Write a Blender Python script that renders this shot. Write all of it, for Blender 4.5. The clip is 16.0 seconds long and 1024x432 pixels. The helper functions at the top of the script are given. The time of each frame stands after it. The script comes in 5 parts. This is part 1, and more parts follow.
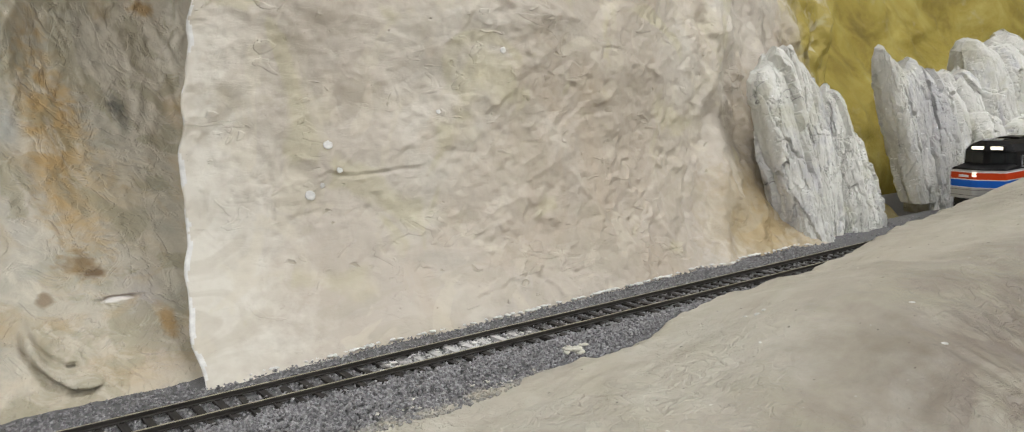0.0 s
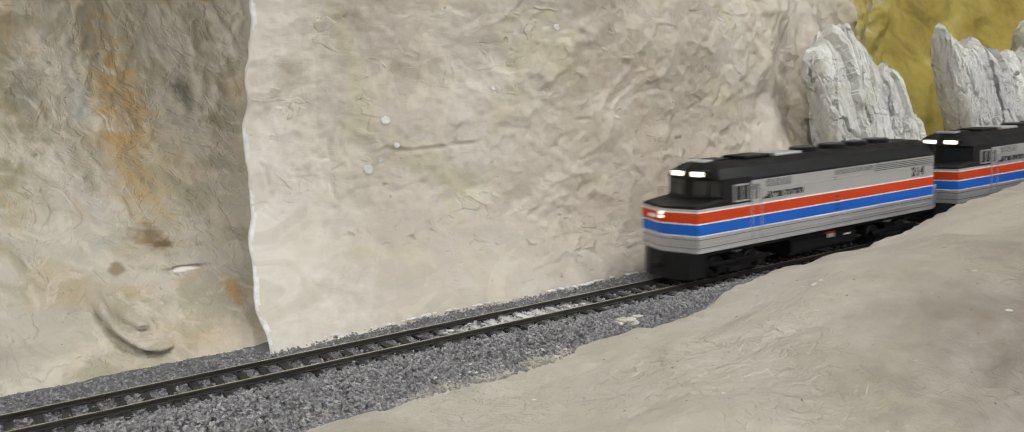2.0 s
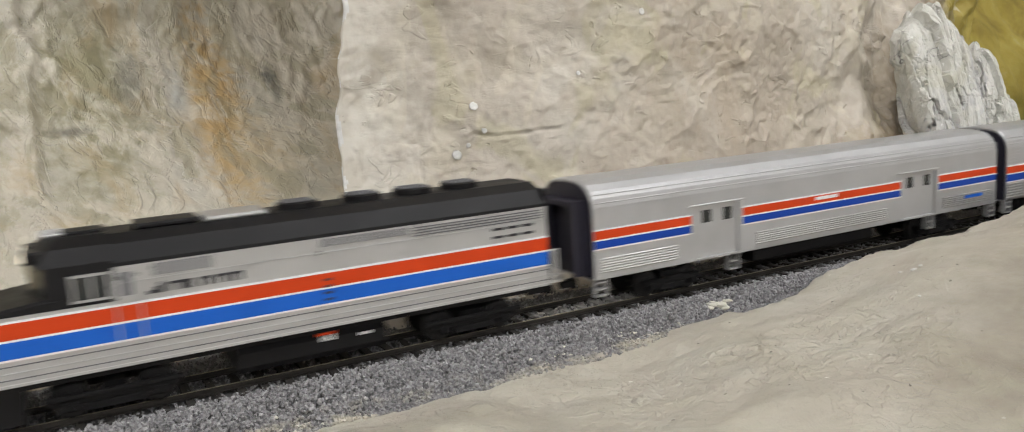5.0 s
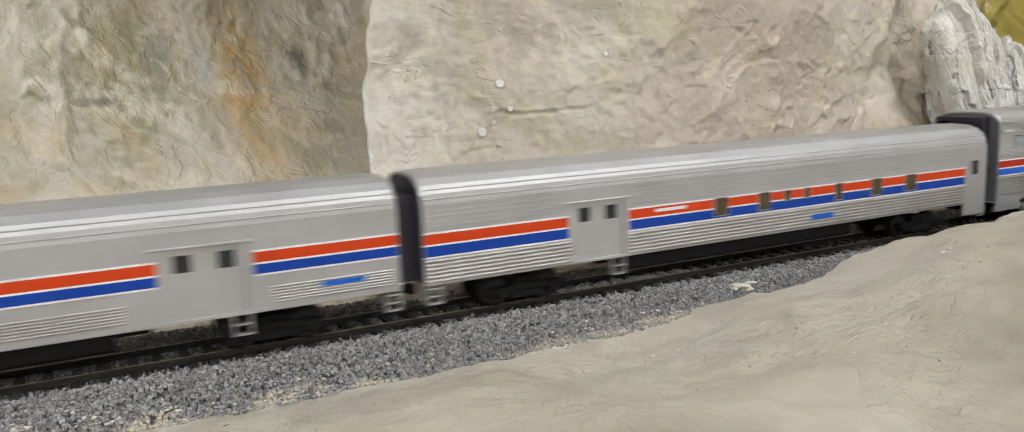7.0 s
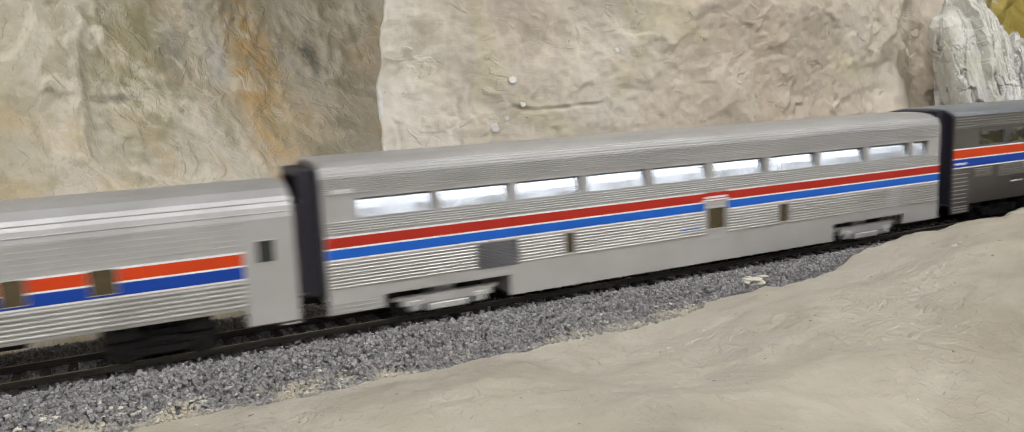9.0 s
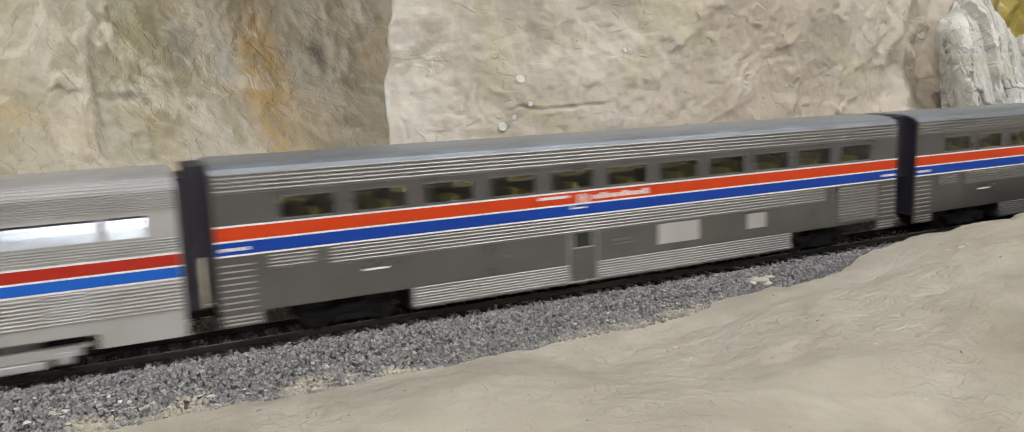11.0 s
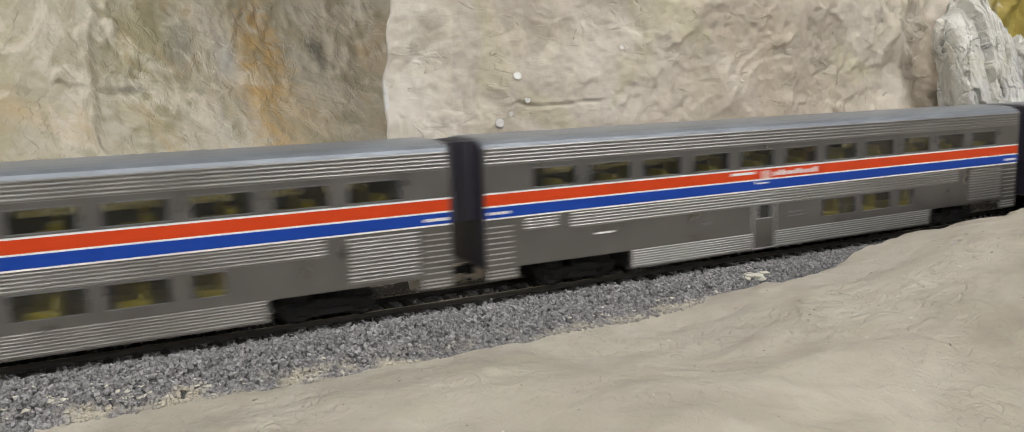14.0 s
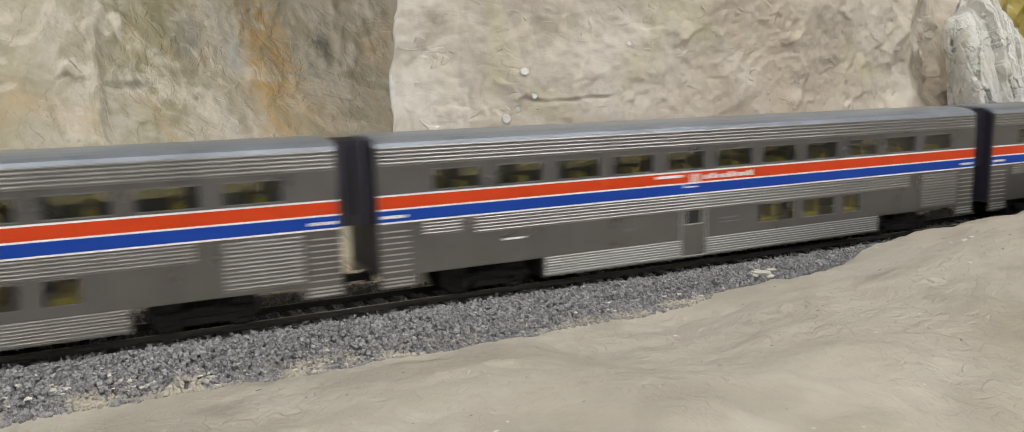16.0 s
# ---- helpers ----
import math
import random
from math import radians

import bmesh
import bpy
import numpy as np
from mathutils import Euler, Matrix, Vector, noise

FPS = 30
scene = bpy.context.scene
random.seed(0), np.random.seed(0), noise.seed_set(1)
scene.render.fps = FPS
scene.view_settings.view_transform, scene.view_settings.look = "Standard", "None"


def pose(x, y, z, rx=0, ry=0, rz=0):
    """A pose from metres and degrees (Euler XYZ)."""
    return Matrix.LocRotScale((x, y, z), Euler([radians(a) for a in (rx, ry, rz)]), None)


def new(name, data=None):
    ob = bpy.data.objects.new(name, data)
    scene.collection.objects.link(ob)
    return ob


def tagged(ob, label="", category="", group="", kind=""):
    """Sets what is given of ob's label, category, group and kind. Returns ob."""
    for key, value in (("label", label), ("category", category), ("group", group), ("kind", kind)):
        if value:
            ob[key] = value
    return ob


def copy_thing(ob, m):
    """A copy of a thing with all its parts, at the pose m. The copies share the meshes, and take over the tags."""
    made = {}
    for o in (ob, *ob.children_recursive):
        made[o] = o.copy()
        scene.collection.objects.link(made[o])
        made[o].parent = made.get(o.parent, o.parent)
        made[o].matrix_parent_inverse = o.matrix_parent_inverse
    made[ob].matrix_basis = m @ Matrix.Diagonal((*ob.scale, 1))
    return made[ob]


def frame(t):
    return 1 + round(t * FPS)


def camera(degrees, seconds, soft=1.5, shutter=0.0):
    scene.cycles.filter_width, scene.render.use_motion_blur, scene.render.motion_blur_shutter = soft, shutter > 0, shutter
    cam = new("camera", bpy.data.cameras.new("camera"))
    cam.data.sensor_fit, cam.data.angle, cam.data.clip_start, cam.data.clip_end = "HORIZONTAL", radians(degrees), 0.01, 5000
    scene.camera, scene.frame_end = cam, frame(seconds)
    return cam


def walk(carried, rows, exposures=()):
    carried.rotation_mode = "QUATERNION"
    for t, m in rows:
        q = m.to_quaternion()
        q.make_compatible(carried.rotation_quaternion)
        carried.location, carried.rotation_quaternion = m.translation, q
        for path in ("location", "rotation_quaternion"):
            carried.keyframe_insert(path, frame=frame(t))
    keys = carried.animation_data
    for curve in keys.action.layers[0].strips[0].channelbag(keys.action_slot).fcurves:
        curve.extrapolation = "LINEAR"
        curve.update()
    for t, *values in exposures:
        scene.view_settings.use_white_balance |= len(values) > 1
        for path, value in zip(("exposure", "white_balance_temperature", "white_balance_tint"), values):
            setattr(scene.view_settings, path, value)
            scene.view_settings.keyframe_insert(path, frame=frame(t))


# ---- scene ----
cam = camera(63.10, 16.0, soft=1.0, shutter=0.7)
# seconds, place in metres, pitch, roll, yaw in degrees
ROWS = [
    (0.0, -0.0000, -0.2743, 0.0960, -8.16, 2.43, -35.48),
    (0.5, -0.0015, -0.2778, 0.0928, -8.09, 2.52, -34.44),
    (1.0, -0.0052, -0.2765, 0.0908, -8.23, 2.38, -34.01),
    (1.5, -0.0050, -0.2769, 0.0890, -8.33, 2.50, -33.18),
    (2.0, -0.0058, -0.2767, 0.0875, -8.35, 2.79, -32.26),
    (2.5, -0.0072, -0.2779, 0.0888, -8.71, 3.08, -31.44),
    (3.0, -0.0115, -0.2783, 0.0879, -8.83, 3.10, -30.67),
    (3.5, -0.0145, -0.2739, 0.0866, -8.90, 3.55, -29.80),
    (4.0, -0.0160, -0.2711, 0.0874, -9.08, 3.69, -29.27),
    (4.5, -0.0173, -0.2716, 0.0883, -9.20, 3.49, -28.70),
    (5.0, -0.0182, -0.2734, 0.0882, -9.12, 3.44, -28.26),
    (7.5, -0.0235, -0.2728, 0.0772, -9.05, 2.20, -26.72),
    (8.0, -0.0257, -0.2751, 0.0788, -9.25, 2.32, -26.73),
    (8.5, -0.0261, -0.2751, 0.0783, -9.29, 2.17, -26.66),
    (9.0, -0.0274, -0.2738, 0.0779, -9.16, 2.34, -26.71),
    (11.5, -0.0292, -0.2737, 0.0760, -8.99, 1.90, -26.46),
    (12.0, -0.0291, -0.2736, 0.0742, -8.86, 1.88, -26.52),
    (12.5, -0.0293, -0.2745, 0.0751, -8.99, 2.02, -26.53),
    (13.0, -0.0290, -0.2748, 0.0743, -8.89, 1.46, -26.45),
    (13.5, -0.0275, -0.2773, 0.0744, -8.79, 1.68, -26.32),
    (14.0, -0.0287, -0.2770, 0.0750, -8.99, 1.78, -26.33),
    (14.5, -0.0287, -0.2752, 0.0734, -8.90, 1.85, -26.28),
    (15.0, -0.0295, -0.2745, 0.0718, -8.76, 1.65, -26.19),
    (15.5, -0.0289, -0.2741, 0.0705, -8.61, 1.69, -25.99),
    (16.0, -0.0282, -0.2759, 0.0711, -8.69, 1.49, -25.85),
]
walk(cam, [(t, pose(x, y, z, 90 + pitch, roll, yaw)) for t, x, y, z, pitch, roll, yaw in ROWS], [(0.0, -0.42, 6220, 10), (3.0, -0.42, 6220, 10), (5.0, -0.40, 6340, 11), (16.0, -0.42, 6420, 11)])

# ---- light ----
world = bpy.data.worlds.new("room_air")
scene.world = world
world.use_nodes = True
world.node_tree.nodes["Background"].inputs[0].default_value = (0.9, 0.95, 1.0, 1)
world.node_tree.nodes["Background"].inputs[1].default_value = 0.02


def ceiling_lamp(x, y, z, sx, sy, watts, colour=(1.0, 0.99, 0.975)):
    lamp = bpy.data.lights.new("ceiling_tube_light", "AREA")
    lamp.shape, lamp.size, lamp.size_y, lamp.energy, lamp.color = "RECTANGLE", sx, sy, watts, colour
    new("ceiling_tube_light", lamp).matrix_world = pose(x, y, z)


# third panel is added, unseen, to brighten the gully from the left
TUBES = [(-0.9, -0.75, 9.3), (0.9, -0.6, 3.7), (-1.6, -2.6, 7.5), (0.3, -2.6, 4.5), (1.75, -2.6, 4.0), (3.2, -2.6, 4.0)]
for lx, ly, lw in TUBES:
    ceiling_lamp(lx, ly, 1.335, 1.2, 0.58, lw)

# ---- materials ----


class Nodes:
    """Short hand for one node material."""

    def __init__(self, name, placed=False):
        self.m = bpy.data.materials.new(name)
        self.m.use_nodes = True
        self.t = self.m.node_tree
        self.p = self.t.nodes["Principled BSDF"]
        self.co = self.t.nodes.new("ShaderNodeNewGeometry").outputs["Position"] if placed else self.t.nodes.new("ShaderNodeTexCoord").outputs["Object"]

    def link(self, a, b):
        self.t.links.new(a, b)

    def mapped(self, scale=(1, 1, 1), shift=(0, 0, 0), turn=(0, 0, 0)):
        n = self.t.nodes.new("ShaderNodeMapping")
        n.inputs["Scale"].default_value, n.inputs["Location"].default_value = scale, shift
        n.inputs["Rotation"].default_value = turn
        self.link(self.co, n.inputs["Vector"])
        return n.outputs[0]

    def noise(self, scale, detail=4, rough=0.55, warp=0.0, vector=None):
        n = self.t.nodes.new("ShaderNodeTexNoise")
        n.inputs["Scale"].default_value, n.inputs["Detail"].default_value = scale, detail
        n.inputs["Roughness"].default_value, n.inputs["Distortion"].default_value = rough, warp
        self.link(vector if vector is not None else self.co, n.inputs["Vector"])
        return n.outputs["Fac"]

    def ramp(self, fac, stops):
        n = self.t.nodes.new("ShaderNodeValToRGB")
        e = n.color_ramp.elements
        while len(e) < len(stops):
            e.new(0.5)
        for k, (at, c) in enumerate(stops):
            e[k].position = at
            e[k].color = (c, c, c, 1) if isinstance(c, (int, float)) else (*c, 1)
        self.link(fac, n.inputs[0])
        return n.outputs[0]

    def mix(self, fac, a, b, kind="MIX"):
        n = self.t.nodes.new("ShaderNodeMix")
        n.data_type, n.blend_type = "RGBA", kind
        for s, v in ((n.inputs[0], fac), (n.inputs[6], a), (n.inputs[7], b)):
            if isinstance(v, (int, float)):
                s.default_value = v
            elif isinstance(v, tuple):
                s.default_value = (*v, 1)
            else:
                self.link(v, s)
        return n.outputs[2]

    def math(self, op, a, b=0.0):
        n = self.t.nodes.new("ShaderNodeMath")
        n.operation = op
        for s, v in ((n.inputs[0], a), (n.inputs[1], b)):
            if isinstance(v, (int, float)):
                s.default_value = v
            else:
                self.link(v, s)
        return n.outputs[0]

    def mapped_x(self):
        n = self.t.nodes.new("ShaderNodeSeparateXYZ")
        self.link(self.co, n.inputs[0])
        return n.outputs[0]

    def spot(self, place, radii, soft=0.5, ragged=1.6):
        """1 within an ellipsoid about a place, 0 outside it, with a ragged rim."""
        m = self.mapped(tuple(1 / r for r in radii), tuple(-c / r for c, r in zip(place, radii)))
        n = self.t.nodes.new("ShaderNodeVectorMath")
        n.operation = "LENGTH"
        self.link(m, n.inputs[0])
        rim = self.math("ADD", n.outputs["Value"], self.math("MULTIPLY", self.math("SUBTRACT", self.noise(160, 4), 0.5), ragged))
        return self.ramp(rim, ((1 - soft, 1.0), (1.0, 0.0)))

    def lips(self, scale, layers, warp=0.8, vector=None):
        """Overlapping smears: slow rises that end in a sharp lip."""
        f = self.math("FRACT", self.math("MULTIPLY", self.noise(scale, 3, 0.5, warp, vector), layers))
        return self.ramp(f, ((0.0, 0.0), (0.9, 1.0), (1.0, 0.0)))

    def cracks(self, scale, width, vector=None):
        """1 along thin wandering cracks, which come and go."""
        v = self.t.nodes.new("ShaderNodeTexVoronoi")
        v.feature = "DISTANCE_TO_EDGE"
        v.inputs["Scale"].default_value = scale
        wob = self.t.nodes.new("ShaderNodeVectorMath")
        wob.operation = "MULTIPLY_ADD"
        n = self.t.nodes.new("ShaderNodeTexNoise")
        n.inputs["Scale"].default_value, n.inputs["Detail"].default_value = scale * 1.6, 4
        self.link(self.co, n.inputs["Vector"])
        self.link(n.outputs["Color"], wob.inputs[0])
        wob.inputs[1].default_value = (1.1 / scale,) * 3
        self.link(vector if vector is not None else self.co, wob.inputs[2])
        self.link(wob.outputs[0], v.inputs["Vector"])
        line = self.ramp(v.outputs["Distance"], ((0.0, 1.0), (width, 0.0)))
        return self.math("MULTIPLY", line, self.ramp(self.noise(scale * 0.8, 2, 0.5, 0, self.mapped((1, 1, 1), (6, 3, 8))), ((0.58, 0.0), (0.66, 1.0))))

    def bump(self, height, strength, distance):
        n = self.t.nodes.new("ShaderNodeBump")
        n.inputs["Strength"].default_value, n.inputs["Distance"].default_value = strength, distance
        self.link(height, n.inputs["Height"])
        self.link(n.outputs[0], self.p.inputs["Normal"])

    def done(self, colour, rough=0.8, metal=0.0, spec=0.5):
        for s, v in ((self.p.inputs["Base Color"], colour), (self.p.inputs["Roughness"], rough)):
            if isinstance(v, tuple):
                s.default_value = (*v, 1)
            elif isinstance(v, (int, float)):
                s.default_value = v
            else:
                self.link(v, s)
        self.p.inputs["Metallic"].default_value = metal
        self.p.inputs["Specular IOR Level"].default_value = spec
        return self.m


def plaster_cliff():
    n = Nodes("painted_plaster_tan")
    big = n.ramp(n.noise(9, 5, 0.6, 0.6), ((0.3, (0.395, 0.347, 0.281)), (0.5, (0.494, 0.444, 0.368)), (0.68, (0.546, 0.504, 0.428))))
    ochre = n.ramp(n.noise(15, 5, 0.6, 0.8, n.mapped((1, 1, 0.6), (3, 1, 2))), ((0.52, 0.0), (0.72, 0.6)))
    c = n.mix(ochre, big, (0.460, 0.363, 0.252))
    grey = n.ramp(n.noise(22, 6, 0.65, 1.2, n.mapped((0.5, 1, 1), (7, 2, 5), (0, 0.6, 0))), ((0.55, 0.0), (0.75, 0.6)))
    c = n.mix(grey, c, (0.337, 0.310, 0.261))
    pale = n.ramp(n.noise(38, 6, 0.7, 0.5, n.mapped((1, 1, 1), (1, 9, 4))), ((0.6, 0.0), (0.74, 0.6)))
    c = n.mix(pale, c, (0.608, 0.573, 0.503))
    # cream strip that runs down beside the outer edge, and an ochre foot at the far end
    c = n.mix(n.spot((0.085, 0.1, 0.05), (0.05, 0.3, 0.16), 0.8), c, (0.597, 0.562, 0.483))
    c = n.mix(n.math("MULTIPLY", n.spot((0.410, 0.05, 0.016), (0.060, 0.3, 0.042), 0.7, 0.9), 0.9), c, (0.365, 0.272, 0.128))
    c = n.mix(n.math("MULTIPLY", n.spot((0.465, 0.1, 0.06), (0.050, 0.3, 0.055), 0.9), 0.6), c, (0.345, 0.275, 0.180))
    c = n.mix(n.ramp(n.math("ADD", n.mapped_x(), n.math("MULTIPLY", n.noise(30, 5, 0.6), 0.09)), ((0.560, 0.0), (0.610, 1.0))), c, (0.335, 0.264, 0.053))
    # rosier tan over the rumpled far half
    c = n.mix(n.math("MULTIPLY", n.spot((0.315, 0.1, 0.055), (0.110, 0.4, 0.085), 0.8, 1.0), 0.55), c, (0.405, 0.338, 0.255))
    # pin holes in the plaster
    pits = n.ramp(n.noise(900, 1, 0.5), ((0.19, 1.0), (0.23, 0.0)))
    c = n.mix(n.math("MULTIPLY", pits, n.ramp(n.noise(25, 2), ((0.55, 0.0), (0.62, 0.8)))), c, (0.093, 0.073, 0.053))
    dab = n.ramp(n.noise(34, 3, 0.5, 1.6, n.mapped((0.55, 1, 0.75), (8, 4, 2), (0, 0.7, 0))), ((0.55, 0.0), (0.60, 0.35), (0.7, 0.5)))
    c = n.mix(dab, c, (0.406, 0.358, 0.275))
    dab = n.ramp(n.noise(40, 3, 0.5, 1.6, n.mapped((0.7, 1, 0.55), (1, 7, 5), (0, -0.5, 0))), ((0.58, 0.0), (0.62, 0.4), (0.7, 0.6)))
    c = n.mix(dab, c, (0.568, 0.517, 0.408))
    dab = n.ramp(n.noise(20, 3, 0.5, 1.2, n.mapped((1, 1, 1), (3, 3, 9))), ((0.60, 0.0), (0.66, 0.5)))
    c = n.mix(dab, c, (0.477, 0.438, 0.285))
    rough = n.ramp(n.noise(13, 4, 0.6, 0.4, n.mapped((1, 1, 1), (2, 2, 2))), ((0.42, 0.1), (0.62, 1.0)))
    dents = n.ramp(n.noise(85, 3, 0.55, 0.8, n.mapped((0.6, 1, 1.2), (3, 0, 1), (0, 0.4, 0))), ((0.60, 0.0), (0.62, 0.8), (0.72, 1.0)))
    pocks = n.ramp(n.noise(130, 2, 0.5, 0.6, n.mapped((0.8, 1, 1.1), (5, 2, 1))), ((0.235, 1.0), (0.28, 0.0)))
    c = n.mix(n.math("MULTIPLY", pocks, 0.35), c, (0.254, 0.209, 0.142))
    h = n.math("MULTIPLY", n.lips(30, 3, 0.5, n.mapped((0.8, 1, 1.1), (1, 1, 1), (0, 0.5, 0))), n.math("MULTIPLY", rough, 0.5))
    h = n.math("ADD", h, n.math("MULTIPLY", dents, n.math("MULTIPLY", rough, 0.55)))
    h = n.math("SUBTRACT", h, n.math("MULTIPLY", pocks, 0.4))
    h = n.math("ADD", h, n.math("MULTIPLY", n.noise(140, 6, 0.65, 0.6, n.mapped((0.6, 1, 1.2))), 0.5))
    h = n.math("ADD", h, n.math("MULTIPLY", n.noise(900, 3), 0.06))
    n.bump(h, 0.75, 0.0015)
    return n.done(c, n.ramp(n.noise(60), ((0.3, 0.45), (0.7, 0.7))), 0, 0.45)


def plaster_recess():
    n = Nodes("painted_plaster_gully")
    v = n.mapped((1.0, 1.0, 0.45), (0.3, 0, 0))
    c = n.ramp(n.noise(24, 6, 0.62, 0.9, v), ((0.28, (0.330, 0.312, 0.250)), (0.45, (0.430, 0.402, 0.325)), (0.58, (0.478, 0.440, 0.355)), (0.74, (0.560, 0.525, 0.440))))
    # broad washes of paint: pale shoulder, grey-green hollow, ochre run, pale foot, and a lightened top right
    for place, radii, soft, much, tone in (
            ((-0.085, 0.2, 0.08), (0.050, 0.4, 0.20), 0.6, 0.85, (0.345, 0.312, 0.205)),
            ((-0.004, 0.2, 0.095), (0.034, 0.4, 0.060), 0.7, 0.85, (0.225, 0.205, 0.110)),
            ((0.012, 0.2, 0.15), (0.045, 0.4, 0.030), 0.7, 0.70, (0.300, 0.280, 0.210)),
            # top right: colour lightened to offset the shade beside the cliff
            ((0.110, 0.2, 0.130), (0.034, 0.4, 0.075), 0.8, 0.9, (0.600, 0.552, 0.455)),
            ((0.056, 0.2, 0.085), (0.019, 0.4, 0.064), 0.7, 0.90, (0.450, 0.305, 0.125)),
            ((0.073, 0.2, 0.060), (0.020, 0.4, 0.028), 0.8, 0.60, (0.545, 0.470, 0.325)),
            ((0.050, 0.1, 0.000), (0.060, 0.4, 0.016), 0.7, 0.80, (0.570, 0.500, 0.385)),
            ((0.068, 0.1, 0.014), (0.012, 0.4, 0.017), 0.8, 0.75, (0.400, 0.368, 0.350)),
            ((0.036, 0.2, 0.093), (0.007, 0.4, 0.020), 0.8, 0.75, (0.420, 0.425, 0.395)),
            ((0.030, 0.1, 0.050), (0.010, 0.4, 0.026), 0.8, 0.55, (0.440, 0.425, 0.370)),
            ((0.014, 0.2, 0.100), (0.012, 0.4, 0.022), 0.8, 0.60, (0.270, 0.262, 0.232))):
        c = n.mix(n.math("MULTIPLY", n.spot(place, radii, soft), much), c, tone)
    dab = n.ramp(n.noise(36, 4, 0.55, 1.4, n.mapped((0.75, 0.5, 0.32), (8, 4, 2))), ((0.52, 0.0), (0.58, 0.55), (0.7, 0.75)))
    c = n.mix(dab, c, (0.300, 0.270, 0.178))
    dab = n.ramp(n.noise(42, 4, 0.55, 1.4, n.mapped((0.7, 0.5, 0.3), (1, 7, 5), (0, 0.3, 0))), ((0.50, 0.0), (0.62, 0.35), (0.74, 0.7)))
    c = n.mix(dab, c, (0.430, 0.315, 0.165))
    dab = n.ramp(n.noise(52, 4, 0.6, 1.6, n.mapped((0.9, 0.6, 0.5), (4, 2, 5), (0, 0.5, 0))), ((0.54, 0.0), (0.62, 0.45), (0.72, 0.75)))
    c = n.mix(dab, c, (0.610, 0.570, 0.470))
    # small dark and brown stains, and a white chip line
    for place, radii, soft, much, tone in (
            ((0.0905, 0.2, 0.100), (0.0058, 0.4, 0.010), 0.7, 0.9, (0.105, 0.104, 0.088)),
            ((0.0915, 0.2, 0.091), (0.0050, 0.4, 0.009), 0.8, 0.7, (0.170, 0.165, 0.135)),
            ((0.0500, 0.1, 0.0335), (0.0085, 0.4, 0.0050), 0.6, 0.85, (0.230, 0.155, 0.070)),
            ((0.0545, 0.1, 0.0300), (0.0065, 0.4, 0.0022), 0.6, 0.9, (0.140, 0.085, 0.040)),
            ((0.0335, 0.1, 0.0242), (0.0036, 0.4, 0.0030), 0.6, 0.8, (0.215, 0.150, 0.085)),
            ((0.0741, 0.1, 0.0126), (0.0045, 0.4, 0.0055), 0.6, 0.85, (0.345, 0.225, 0.090)),
            ((0.1190, 0.2, 0.1580), (0.010, 0.4, 0.0070), 0.6, 0.85, (0.360, 0.235, 0.090)),
            ((-0.0158, 0.2, 0.0780), (0.011, 0.4, 0.0035), 0.8, 0.75, (0.130, 0.125, 0.100)),
            ((0.0590, 0.1, 0.0212), (0.0110, 0.4, 0.0009), 0.5, 0.9, (0.110, 0.080, 0.060)),
            ((0.0580, 0.1, 0.0205), (0.0075, 0.4, 0.0009), 0.5, 0.95, (0.780, 0.760, 0.720))):
        c = n.mix(n.math("MULTIPLY", n.spot(place, radii, soft), much), c, tone)
    pits = n.ramp(n.noise(700, 1, 0.5), ((0.2, 1.0), (0.25, 0.0)))
    c = n.mix(n.math("MULTIPLY", pits, n.ramp(n.noise(22, 2), ((0.54, 0.0), (0.6, 0.8)))), c, (0.065, 0.059, 0.044))
    dents = n.ramp(n.noise(64, 4, 0.6, 0.8, n.mapped((1, 0.7, 0.6), (3, 0, 1))), ((0.49, 0.0), (0.525, 0.7), (0.7, 1.0)))
    h = n.math("ADD", n.math("MULTIPLY", n.lips(26, 3, 0.6, n.mapped((1, 0.7, 0.6), (1, 2, 3))), 0.4), n.math("MULTIPLY", dents, 0.35))
    h = n.math("ADD", h, n.math("MULTIPLY", n.noise(110, 6, 0.65, 0.7, n.mapped((1, 1, 0.6))), 0.8))
    n.bump(h, 0.85, 0.0016)
    return n.done(c, n.ramp(n.noise(50), ((0.3, 0.35), (0.7, 0.6))), 0, 0.5)


